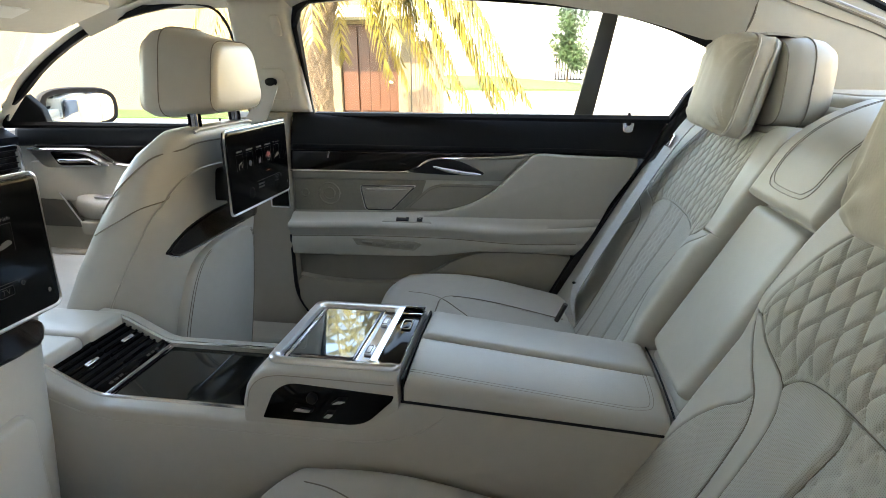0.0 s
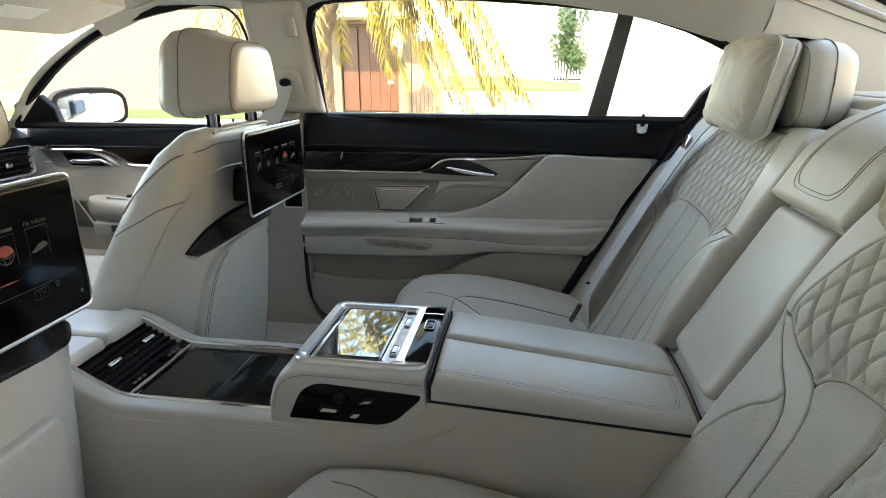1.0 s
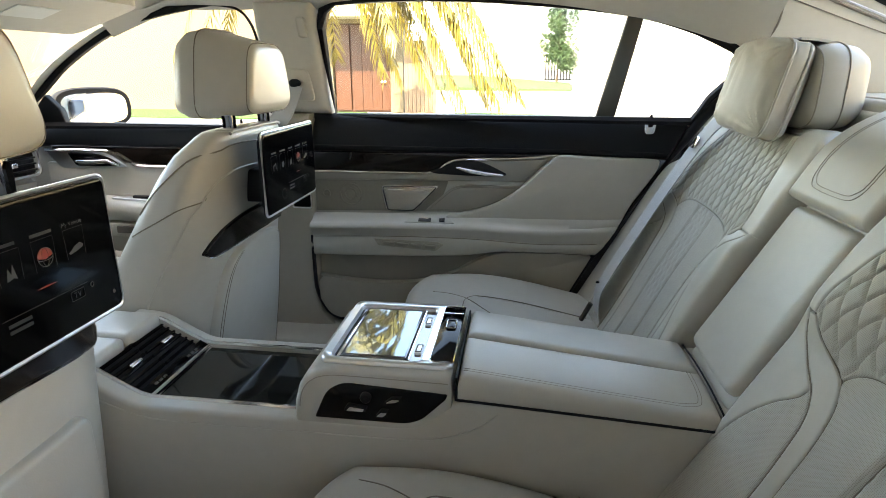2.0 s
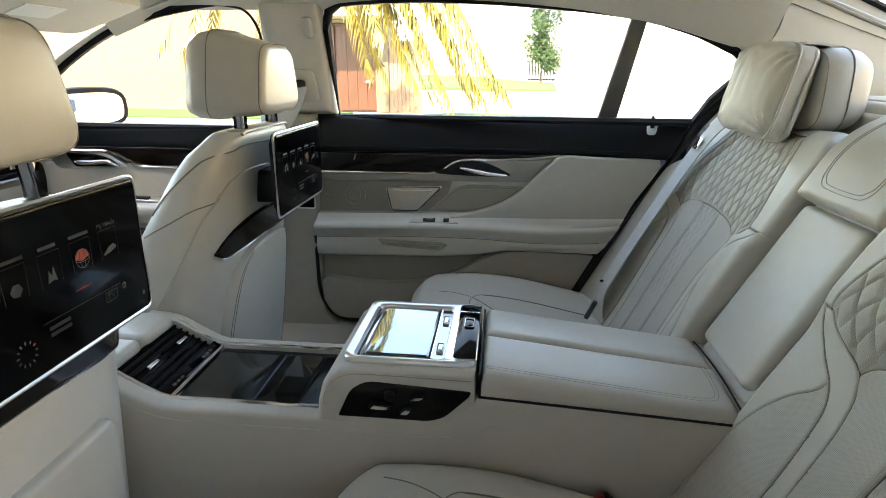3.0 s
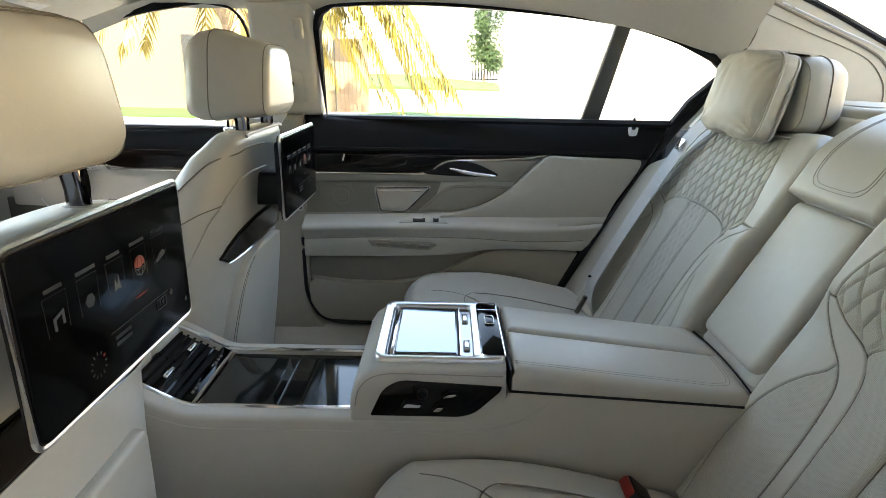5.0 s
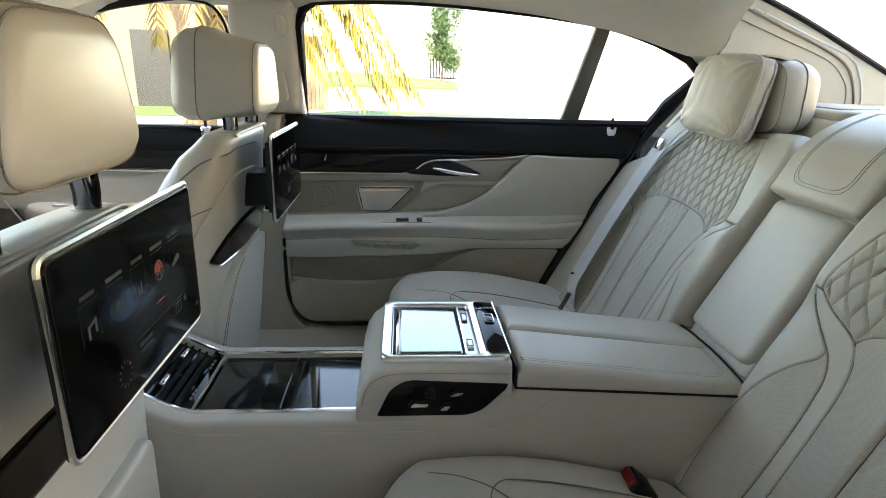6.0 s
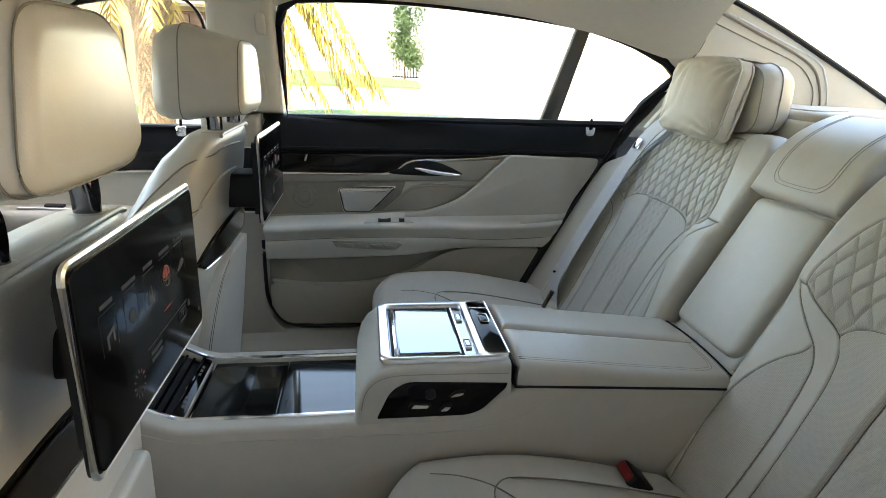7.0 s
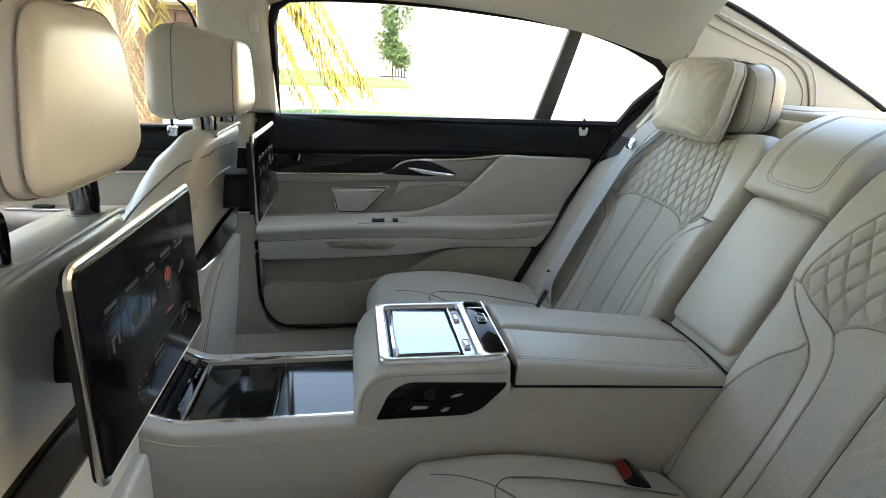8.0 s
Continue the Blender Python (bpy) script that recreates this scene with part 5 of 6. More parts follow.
        part("strap_seam", tube([face(inner(b), b, fh(inner(b), b) - 0.003) for b in [-0.095 + (b_top + 0.085) * i / 60 for i in range(61)]], 0.0012, 5), SEAM, seat)
        part("side_piece_seam", tube([face(side_hi(b), b, fh(side_hi(b), b) - 0.003) for b in [-0.095 + (0.295 + lift) * i / 40 for i in range(41)]], 0.0010, 5), SEAM, seat)
        part("quilt_piping", tube([face(quilt_hi(b), b, fh(quilt_hi(b), b) - 0.003) for b in [b_top + (0.478 - b_top) * i / 30 for i in range(31)]], 0.0013, 6), SEAM, seat)
    wing_hi = lerp([(-0.10, 0.338), (0.28, 0.336), (0.325, 0.325), (0.355, 0.29), (0.385, 0.25)])
    part("side_wing", patch(back, -0.10, 0.385, 0.236, wing_hi, lambda a, b: 0.016 + 0.018 * ease((a - 0.236) / 0.10), 20, 40, 0.008, 0.06), LEATHER, seat, "flat leather wing beside the door")
    # cushion with channels
    fall = 0.22 if s > 0 else 0.27

    def sink(a):
        """How far the cushion has fallen towards the backrest, starting softly."""
        t = a + 0.175
        return fall * 0.5 * (t + math.sqrt(t * t + 0.0064))

    def seat_h(a, b):
        r = 0.028 * math.sin(math.pi * min(1, max(0, (a + 0.36) / 0.35)) * 0.5)
        wing = 0.012 * max(0.0, (abs(b) - 0.10) / 0.11) ** 1.3
        ch = -0.003 * groove(abs(b) - 0.170, 0.006) * (1 if a > -0.17 else 0) - 0.003 * groove(a + 0.205, 0.006) * (1 if abs(b) < 0.135 else 0) - 0.002 * groove(abs(b) - 0.150 + 1.0 * (a + 0.195), 0.006) * (1 if -0.195 < a < -0.09 else 0)
        return r + wing + ch - sink(a)

    lo3, hi3 = rounded(-0.365, 0.15, -0.235, 0.31, 0.10)
    part("seat_cushion", patch(lambda a, b, d: Vector((a, c + s * b, 0.535 + d)), -0.235, 0.31, lo3, hi3, seat_h, 130, 130, 0.035, 0.13), LEATHER, seat, "ivory leather seat cushion")
    on_cushion = lambda a, b: Vector((a, c + s * b, 0.5345 + 0.028 * math.sin(math.pi * min(1, max(0, (a + 0.36) / 0.35)) * 0.5) + 0.012 * max(0.0, (abs(b) - 0.10) / 0.11) ** 1.3 - sink(a)))
    half_u = [(0.10 - 0.026 * i, 0.170) for i in range(11)] + [(-0.170 - 0.035 * math.sin(radians(q)), 0.135 + 0.035 * math.cos(radians(q))) for q in range(10, 91, 10)] + [(-0.205, 0.09), (-0.205, 0.045), (-0.205, 0.0)]
    seams = [half_u + [(a, -b) for a, b in half_u[-2::-1]]]
    seams += [[(p.x, o * p.y) for p in spline([(-0.290, 0.190, 0), (-0.245, 0.178, 0), (-0.195, 0.150, 0), (-0.150, 0.103, 0), (-0.105, 0.055, 0), (-0.04, 0.034, 0), (0.08, 0.030, 0)], 6)] for o in (-1, 1)]
    for line in seams:
        part("cushion_seam", tube([on_cushion(a, b) for a, b in line], 0.0013, 5), SEAM, seat)
    part("seat_base", box(-0.33, 0.12, c - 0.19, c + 0.19, 0.33, 0.46, 0.02), TRIM, seat)
    # headrest and its loose pillow
    hr = [[Vector((x + 0.012, c - 0.02 * s + 0.125 * k * v, 1.075 + 0.075 * k2 * u)) for u, v in oval(40, 4)] for x, k, k2 in ((0.382, 0.75, 0.7), (0.387, 0.95, 0.93), (0.402, 1.0, 1.0), (0.425, 1.0, 1.0), (0.450, 0.95, 0.93), (0.466, 0.85, 0.8), (0.472, 0.6, 0.5))]
    head = part("headrest", loft(hr), LEATHER, seat, "ivory leather headrest")
    for k in (1, 3):
        ctr = sum(hr[k], Vector()) / len(hr[k])
        part("headrest_piping", tube([q + (q - ctr).normalized() * 0.0008 for q in hr[k]], 0.0012, 6, True), TRIM_DARK, head)
    for o in (-0.06, 0.06):
        part("headrest_post", tube([(0.435, c - 0.02 * s + o, 0.94), (0.435, c - 0.02 * s + o, 1.03)], 0.007, 10), CHROME, seat)
    return seat, back


seat_far, back_far = rear_seat(1, "ivory rear seat with quilted backrest, headrest and seat belt")
seat_near, back_near = rear_seat(-1, "ivory rear seat with quilted perforated backrest beside the open door")


def pillow(s, off):
    """A soft pillow with piped edges, creased towards its corners."""
    pil = thing("head_pillow", "soft ivory leather pillow hung on the headrest", "pillow", (0.352, 0.355 * s, 0.985), "head pillows")
    m = Matrix.Translation(Vector((0.357, 0.355 * s, 1.072)) + Vector(off)) @ Matrix.Rotation(radians(12), 4, "Y")
    bm = cushion(0, 0, 0, 0.046, 0.120, 0.082, (6.0, 2.6), 110, 0.045)

    def sag(p):
        k = max(0.0, -p.y * s / 0.13) * max(0.0, -p.z / 0.082)
        return Vector((0, 0, -0.012 * k * k))

    for v in bm.verts:
        p = v.co
        f = 0.0
        for cy, cz, n, ph in ((-0.12, -0.075, 17, 0.3), (0.12, -0.075, 13, 1.7), (-0.12, 0.075, 15, 2.6), (0.12, 0.075, 12, 4.0), (0.02, 0.085, 11, 0.9)):
            r = math.hypot(p.y - cy, p.z - cz)
            th = math.atan2(p.z - cz, p.y - cy)
            f += math.sin(n * th + ph + 9 * r) * math.exp(-((r - 0.035) / 0.040) ** 2)
        f += 0.35 * math.sin(55 * p.y + 30 * p.z) * math.sin(40 * p.z - 21 * p.y)
        inside = ease((0.128 - abs(p.y)) / 0.02) * ease((0.080 - abs(p.z)) / 0.02)
        v.co = p + Vector((-0.0026 * f * inside if p.x < 0 else 0, 0, 0)) + sag(p)
    part("pillow_body", turned(bm, m), LEATHER_SOFT, pil)
    for x in (-0.013, 0.014):
        ring = [Vector((x, 0.1205 * u, 0.0825 * v)) for u, v in oval(72, 6.0)]
        part("pillow_piping", tube([m @ (q + sag(q)) for q in ring], 0.0028, 6, True), LEATHER, pil, "ivory leather piping")
    over = [m @ Vector((0.0, -0.02 * s, 0.084)), m @ Vector((0.030, -0.02 * s, 0.088)), m @ Vector((0.070, -0.02 * s, 0.086)), m @ Vector((0.105, -0.02 * s, 0.070))]
    part("strap", tube(spline(over, 6), flat=(0.075, 0.0022), wide=(0, 1, 0)), LEATHER, pil, "leather strap over the headrest")


pillow(1, (0, 0, 0))
pillow(-1, (-0.038, 0, -0.030))

# centre backrest between the seats
mid = thing("centre_backrest", "ivory leather centre backrest with a padded flap", "backrest", (0.25, 0, 0.55))
cb = lambda a, b, d: Vector((0.12, a, 0.593)) + SDIR * b + NDIR * d
part("backrest_shell", patch(cb, -0.05, 0.50, -0.098, 0.098, lambda a, b: -0.055 - 5.0 * max(0, b - 0.44) ** 2, 16, 30, 0.02, 0.08), LEATHER, mid)
lo4, hi4 = rounded(-0.090, 0.090, 0.115, 0.385, 0.02)
part("flap", patch(cb, 0.115, 0.385, lo4, hi4, lambda a, b: -0.036 - 0.5 * a * a, 30, 30, 0.014, 0.04), LEATHER, mid, "padded ivory leather flap")
pad_d = lambda b: -0.024 - 4.0 * max(0, b - 0.45) ** 2
lo5, hi5 = rounded(-0.106, 0.106, 0.388, 0.58, 0.006)
part("top_pad", patch(cb, 0.388, 0.58, lo5, hi5, lambda a, b: pad_d(b), 60, 50, 0.012, 0.05), LEATHER, mid, "stitched leather top pad")
for o in (0.0, 0.006):
    part("pad_seam", tube([cb(a, b, pad_d(b) + 0.0004) for a, b in [(p.x, p.y) for p in spline([(-0.066 + o, 0.575, 0), (-0.066 + o, 0.50, 0), (-0.066 + o, 0.44, 0), (-0.055 + o, 0.416 + o, 0), (-0.03, 0.410 + o, 0), (0.03, 0.410 + o, 0), (0.055 - o, 0.416 + o, 0), (0.066 - o, 0.44, 0), (0.066 - o, 0.50, 0), (0.066 - o, 0.575, 0)], 6)]], 0.0006, 5), TRIM_DARK, mid)

# ---- far seat belt ----
belt = thing("seat_belt", "pale grey seat belt across the rear seat", "seat belt", (0.12, 0.53, 0.60))
pts = [back_far(a, b, d) for a, b, d in ((0.085, 0.55, -0.03), (0.115, 0.50, 0.030), (0.142, 0.455, 0.046), (0.164, 0.40, 0.048), (0.174, 0.30, 0.048), (0.178, 0.18, 0.046), (0.176, 0.05, 0.044), (0.174, -0.02, 0.036), (0.172, -0.09, -0.01))]
part("webbing", tube(spline(pts, 6), flat=(0.025, 0.0012), wide=(-0.12, 1, 0.06)), BELT, belt, "pale grey woven webbing")
part("tongue", turned(slab(flat(0), round_poly([(-0.016, -0.008), (0.016, -0.008), (0.013, 0.020), (-0.013, 0.020)], 0.005), 0.0, 0.002, 0.0008), Matrix.Translation(back_far(0.168, 0.395, 0.053)) @ Matrix(((0, SDIR.x, NDIR.x, 0), (1, 0, 0, 0), (0, SDIR.z, NDIR.z, 0), (0, 0, 0, 1)))), CHROME, belt, "chrome belt tongue")
part("stop_button", turned(cushion(0, 0, 0, 0.005, 0.005, 0.003, (2, 2), 12), Matrix.Translation(back_far(0.176, 0.01, 0.0535))), PLASTIC, belt, "black stop button")
part("stalk", tube([back_far(0.125, -0.08, 0.05), back_far(0.12, -0.03, 0.055)], 0.006, 8), BAR_TRIM, belt, "dark buckle stalk")
fb = thing("seat_belt", "pale grey front seat belt hanging from the pillar", "seat belt", (-0.7, 0.68, 0.60))
part("webbing", tube(spline([(-0.668, 0.655, 1.064), (-0.695, 0.652, 1.0), (-0.745, 0.655, 0.92), (-0.80, 0.665, 0.70)], 5), flat=(0.023, 0.0012), wide=(1, 0, 0.2)), BELT, fb, "pale grey woven webbing")

# near belt buckle
bk = thing("belt_buckle", "black seat belt buckle with a red release button", "belt buckle", (0.05, -0.163, 0.50))
m = Matrix.Translation((0.034, -0.163, 0.512)) @ Matrix.Rotation(radians(-48), 4, "Y")
part("buckle_body", turned(box(-0.012, 0.012, -0.022, 0.022, -0.05, 0.022, 0.006), m), PLASTIC, bk)
part("release_button", turned(box(-0.008, 0.008, -0.018, 0.018, 0.015, 0.027, 0.003), m), RED, bk, "red release button")

# ---- centre console ----
con = thing("centre_console", "ivory leather centre console with a black lacquered lid", "console", (-0.3, 0, 0.33))
side_top = lerp([(-0.80, 0.658), (-0.745, 0.652), (-0.70, 0.629), (-0.66, 0.6095), (-0.645, 0.607), (-0.58, 0.607), (-0.45, 0.607), (-0.36, 0.608), (-0.26, 0.610), (-0.21, 0.618), (-0.17, 0.650), (-0.15, 0.6585), (0.0, 0.650), (0.19, 0.636)])
for s in (-1, 1):
    xs = [-0.80 + 1.02 * i / 60 for i in range(61)]
    part("side_panel", slab(lambda a, b, d: Vector((a, s * (0.09 + d), b)), [(x, side_top(x)) for x in xs] + [(0.22, 0.33), (-0.80, 0.33)], 0.0, 0.0325, 0.008, 3), LEATHER, con, "ivory leather console side")
    part("side_seam", tube([Vector((p.x, s * 0.1227, p.y)) for p in spline([(-0.76, 0.630, 0), (-0.70, 0.606, 0), (-0.64, 0.588, 0), (-0.56, 0.586, 0), (-0.40, 0.586, 0), (-0.26, 0.586, 0), (-0.19, 0.592, 0), (-0.135, 0.612, 0), (-0.10, 0.640, 0)], 8)], 0.0012, 5), LEATHER, con)
    part("chrome_rim", tube([Vector((x, s * 0.094, side_top(x) + 0.0005)) for x in xs if -0.75 < x < -0.39], 0.0035, 6), CHROME, con, "chrome rim of the lid")
part("tray_floor", box(-0.80, -0.36, -0.09, 0.09, 0.40, 0.585, 0.002), PLASTIC, con)
part("front_lid", slab(flat(0.594), [(-0.645, -0.089), (-0.5195, -0.089), (-0.5195, 0.089), (-0.645, 0.089)], 0.0, 0.006, 0.001), TRAY_WOOD, con, "black lacquered sliding lid", False)
part("rear_lid", slab(flat(0.594), [(-0.518, -0.089), (-0.385, -0.089), (-0.385, 0.089), (-0.518, 0.089)], 0.0, 0.006, 0.001), TRAY_WOOD, con, "black lacquered sliding lid", False)
part("core", box(-0.38, 0.165, -0.09, 0.09, 0.36, 0.63, 0.002), PLASTIC, con)

# rear air vents at the front of the tray
vent = thing("rear_air_vents", "black rear air vents with chrome knobs", "air vent", (-0.70, 0, 0.62))
vp0, vp1 = Vector((-0.742, 0, 0.652)), Vector((-0.650, 0, 0.604))
vd = (vp1 - vp0).normalized()
vnor = Vector((-vd.z, 0, vd.x))
vpl = lambda a, b, d: vp0 + vd * a + Vector((0, b, 0)) + vnor * d
L = (vp1 - vp0).length
part("vent_well", slab(vpl, [(0, -0.092), (L, -0.092), (L, 0.092), (0, 0.092)], -0.03, -0.012, 0), RUBBER, vent)
for s in (-1, 1):
    for k in range(6):
        a = 0.006 + 0.0128 * k
        part("slat", slab(vpl, [(a, s * 0.003), (a + 0.004, s * 0.003), (a + 0.004, s * 0.088), (a, s * 0.088)], -0.014, -0.006, 0), LACQUER, vent)
    part("vent_knob", slab(vpl, [(0.040, s * 0.030), (0.047, s * 0.030), (0.047, s * 0.058), (0.040, s * 0.058)], -0.004, 0.006, 0.002), CHROME, vent, "chrome vent knob")
    for k in range(3):
        part("vent_button", slab(vpl, [(L - 0.013, s * (0.032 + 0.012 * k)), (L - 0.009, s * (0.032 + 0.012 * k)), (L - 0.009, s * (0.040 + 0.012 * k)), (L - 0.013, s * (0.040 + 0.012 * k))], -0.002, 0.0008, 0), ICON_GREY, vent)
part("button_strip", slab(vpl, [(L - 0.02, -0.092), (L - 0.002, -0.092), (L - 0.002, 0.092), (L - 0.02, 0.092)], -0.01, 0.0, 0.001), LACQUER, vent)
part("front_bar", tube([vpl(L, -0.09, 0.0), vpl(L, 0.09, 0.0)], 0.003, 6), CHROME, vent)
part("front_lip", tube(spline([vpl(L + 0.008, -0.09, -0.003), vpl(L + 0.012, -0.05, -0.003), vpl(L + 0.014, 0.0, -0.003), vpl(L + 0.012, 0.05, -0.003), vpl(L + 0.008, 0.09, -0.003)], 6), flat=(0.005, 0.0015), wide=(1, 0, -0.2)), SATIN, vent, "silver curved lip")

# front armrest box ahead of the vents
fbx = thing("front_armrest", "ivory leather front armrest box in two halves", "armrest", (-0.9, 0, 0.33))
for s in (-1, 1):
    part("lid", slab(flat(0.615), round_poly([(-1.10, s * 0.003), (-0.745, s * 0.003), (-0.745, s * 0.105), (-1.10, s * 0.105)], 0.015), 0.0, 0.045, 0.014, 4), LEATHER, fbx, "padded leather lid")
part("box_body", box(-1.45, -0.76, -0.10, 0.10, 0.33, 0.614, 0.015), TRIM, fbx)

# armrest with its two lids
arm = thing("centre_armrest", "ivory leather centre armrest with stitched lids", "armrest", (0.0, 0, 0.62))
arm_top = lambda x: 0.703 - 0.11 * (x + 0.158)
for s, y0, y1 in ((-1, -0.122, -0.003), (1, -0.002, 0.118)):
    part("lid", patch(lambda a, b, d: Vector((a, b, arm_top(a) + d)), y0, y1, -0.156, 0.205, lambda a, b: 0.002 - 0.6 * (b - 0.0) ** 2, 40, 24, 0.014, 0.022), LEATHER, arm, "stitched leather armrest lid")
for o in (0.0, 0.005):
    part("lid_seam", tube([Vector((p.x, p.y, arm_top(p.x) + 0.0017 - 0.6 * p.y * p.y)) for p in spline([(-0.15, -0.104 + o, 0), (0.10, -0.104 + o, 0), (0.165 - o, -0.101 + o, 0), (0.184 - o, -0.080, 0), (0.186 - o, -0.01, 0)], 8)], 0.0006, 5), TRIM_DARK, arm)
part("armrest_base", slab(lambda a, b, d: Vector((a, d, b)), [(-0.158, 0.60), (0.205, 0.60), (0.205, arm_top(0.205) - 0.030), (-0.158, arm_top(-0.158) - 0.036)], -0.114, 0.112, 0.004), RUBBER, arm, "dark joint under the lids")
part("joint_line", tube([Vector((-0.160, -0.1225, 0.6600)), Vector((0.0, -0.1235, 0.6515)), Vector((0.195, -0.1225, 0.6395))], 0.0020, 6), RUBBER, arm, "dark joint under the lids")
part("front_joint", slab(lambda a, b, d: Vector((-0.160 + d, a, b)), [(-0.1195, 0.658), (0.117, 0.658), (0.117, 0.693), (-0.1195, 0.693)], 0.0, 0.003, 0), RUBBER, arm)
part("rear_joint", tube([Vector((0.2075, -0.121 + 0.024 * i, arm_top(0.2075) - 0.002 - 0.6 * (-0.121 + 0.024 * i) ** 2)) for i in range(11)], 0.0016, 6), RUBBER, arm, "dark joint behind the lids")
part("hinge_pad", patch(lambda a, b, d: Vector((a, b, 0.655 + d)), -0.105, 0.105, 0.205, 0.27, 0.0, 10, 16, 0.01, 0.05), LEATHER, arm)

# control pod with the tablet
pod = thing("control_pod", "leather control pod with a silver frame and black switch panel", "control unit", (-0.27, 0, 0.61))
pod_prof = [(-0.400, 0.605), (-0.398, 0.635), (-0.391, 0.662), (-0.380, 0.680), (-0.364, 0.692), (-0.345, 0.6965), (-0.165, 0.6965), (-0.163, 0.66), (-0.163, 0.605)]
part("pod_body", loft([[Vector((x + inset * (1 if x < -0.3 else -0.3), y, z - (inset if z > 0.66 else 0))) for x, z in pod_prof] for y, inset in ((-0.122, 0.008), (-0.1205, 0.004), (-0.116, 0.001), (-0.110, 0.0), (0.110, 0.0), (0.116, 0.001), (0.1205, 0.004), (0.122, 0.008))]), LEATHER, pod, "ivory leather pod")
frame_out = round_poly([(-0.362, -0.108), (-0.1645, -0.108), (-0.1645, 0.110), (-0.362, 0.110)], 0.018, 6)
part("pod_frame", ring_slab(flat(0.6965), frame_out, round_poly([(-0.345, -0.098), (-0.2125, -0.098), (-0.2125, 0.090), (-0.345, 0.090)], 0.010, 6), 0.0, 0.0080, 0.003), SATIN, pod, "satin silver frame")
part("frame_well", slab(flat(0.6968), round_poly([(-0.345, -0.098), (-0.2125, -0.098), (-0.2125, 0.090), (-0.345, 0.090)], 0.008), 0.0, 0.0008, 0), CHROME_DARK, pod, "grey well under the tablet", False)
part("well_strip", slab(flat(0.6977), [(-0.3395, -0.092), (-0.3345, -0.092), (-0.3345, 0.085), (-0.3395, 0.085)], 0.0, 0.003, 0.001), CHROME, pod, "bright rail beside the tablet")
part("dark_slot", slab(flat(0.6977), [(-0.3435, -0.085), (-0.3395, -0.085), (-0.3395, 0.078), (-0.3435, 0.078)], 0.0, 0.0015, 0), RUBBER, pod)
part("dark_slot", slab(flat(0.6977), [(-0.2355, -0.092), (-0.2325, -0.092), (-0.2325, 0.085), (-0.2355, 0.085)], 0.0, 0.0030, 0), RUBBER, pod)
part("well_strip", slab(flat(0.6977), [(-0.2325, -0.092), (-0.2305, -0.092), (-0.2305, 0.085), (-0.2325, 0.085)], 0.0, 0.0045, 0), CHROME, pod)
for b in (-0.070, 0.030):
    part("latch", slab(flat(0.6977), round_poly([(-0.227, b), (-0.2165, b), (-0.2165, b + 0.030), (-0.227, b + 0.030)], 0.003), 0.0, 0.0035, 0.001), SATIN, pod, "silver latch")
    part("latch_gap", tube([flat(0.7014)(a, q, 0) for a, q in ((-0.2255, b + 0.004), (-0.218, b + 0.004), (-0.218, b + 0.026), (-0.2255, b + 0.026))], 0.0007, 4, True), RUBBER, pod)
plate = round_poly([(-0.2005, -0.099), (-0.1650, -0.099), (-0.1650, 0.101), (-0.2005, 0.101)], [0.010, 0.002, 0.002, 0.010])
part("button_plate", slab(flat(0.7038), plate, 0.0, 0.0016, 0.0008), LACQUER, pod, "black lacquer button plate")
part("plate_rim", tube([flat(0.7052)(a, q, 0) for a, q in plate], 0.0011, 5, True), CHROME, pod)
part("release_button", slab(flat(0.7054), round_poly([(-0.189, 0.008), (-0.174, 0.008), (-0.174, 0.040), (-0.189, 0.040)], 0.004), 0.0, 0.003, 0.001), LACQUER, pod, "black release button")
part("button_rim", tube([flat(0.7082)(a, q, 0) for a, q in round_poly([(-0.189, 0.008), (-0.174, 0.008), (-0.174, 0.040), (-0.189, 0.040)], 0.004)], 0.0009, 5, True), SATIN, pod)
part("plate_joint", slab(flat(0.7054), [(-0.199, 0.070), (-0.166, 0.070), (-0.166, 0.072), (-0.199, 0.072)], 0.0, 0.0006, 0), CHROME, pod)
part("rim_seam", tube([Vector((p.x, -0.1222, p.y)) for p in spline([(-0.389, 0.630, 0), (-0.384, 0.655, 0), (-0.370, 0.674, 0), (-0.345, 0.684, 0), (-0.30, 0.6855, 0), (-0.17, 0.6835, 0)], 8)], 0.0008, 5), TRIM_DARK, pod)
part("switch_plate", slab(lambda a, b, d: Vector((a, -0.1205 - d, b)), round_poly([(-0.367, 0.614), (-0.347, 0.660), (-0.322, 0.675), (-0.170, 0.667), (-0.173, 0.658), (-0.208, 0.622), (-0.230, 0.614)], [0.004, 0.02, 0.02, 0.003, 0.003, 0.02, 0.02]), 0.0, 0.0025, 0.001), LACQUER, pod, "black lacquer switch panel")
sw = lambda a, b, d: Vector((a, -0.123 - d, b))
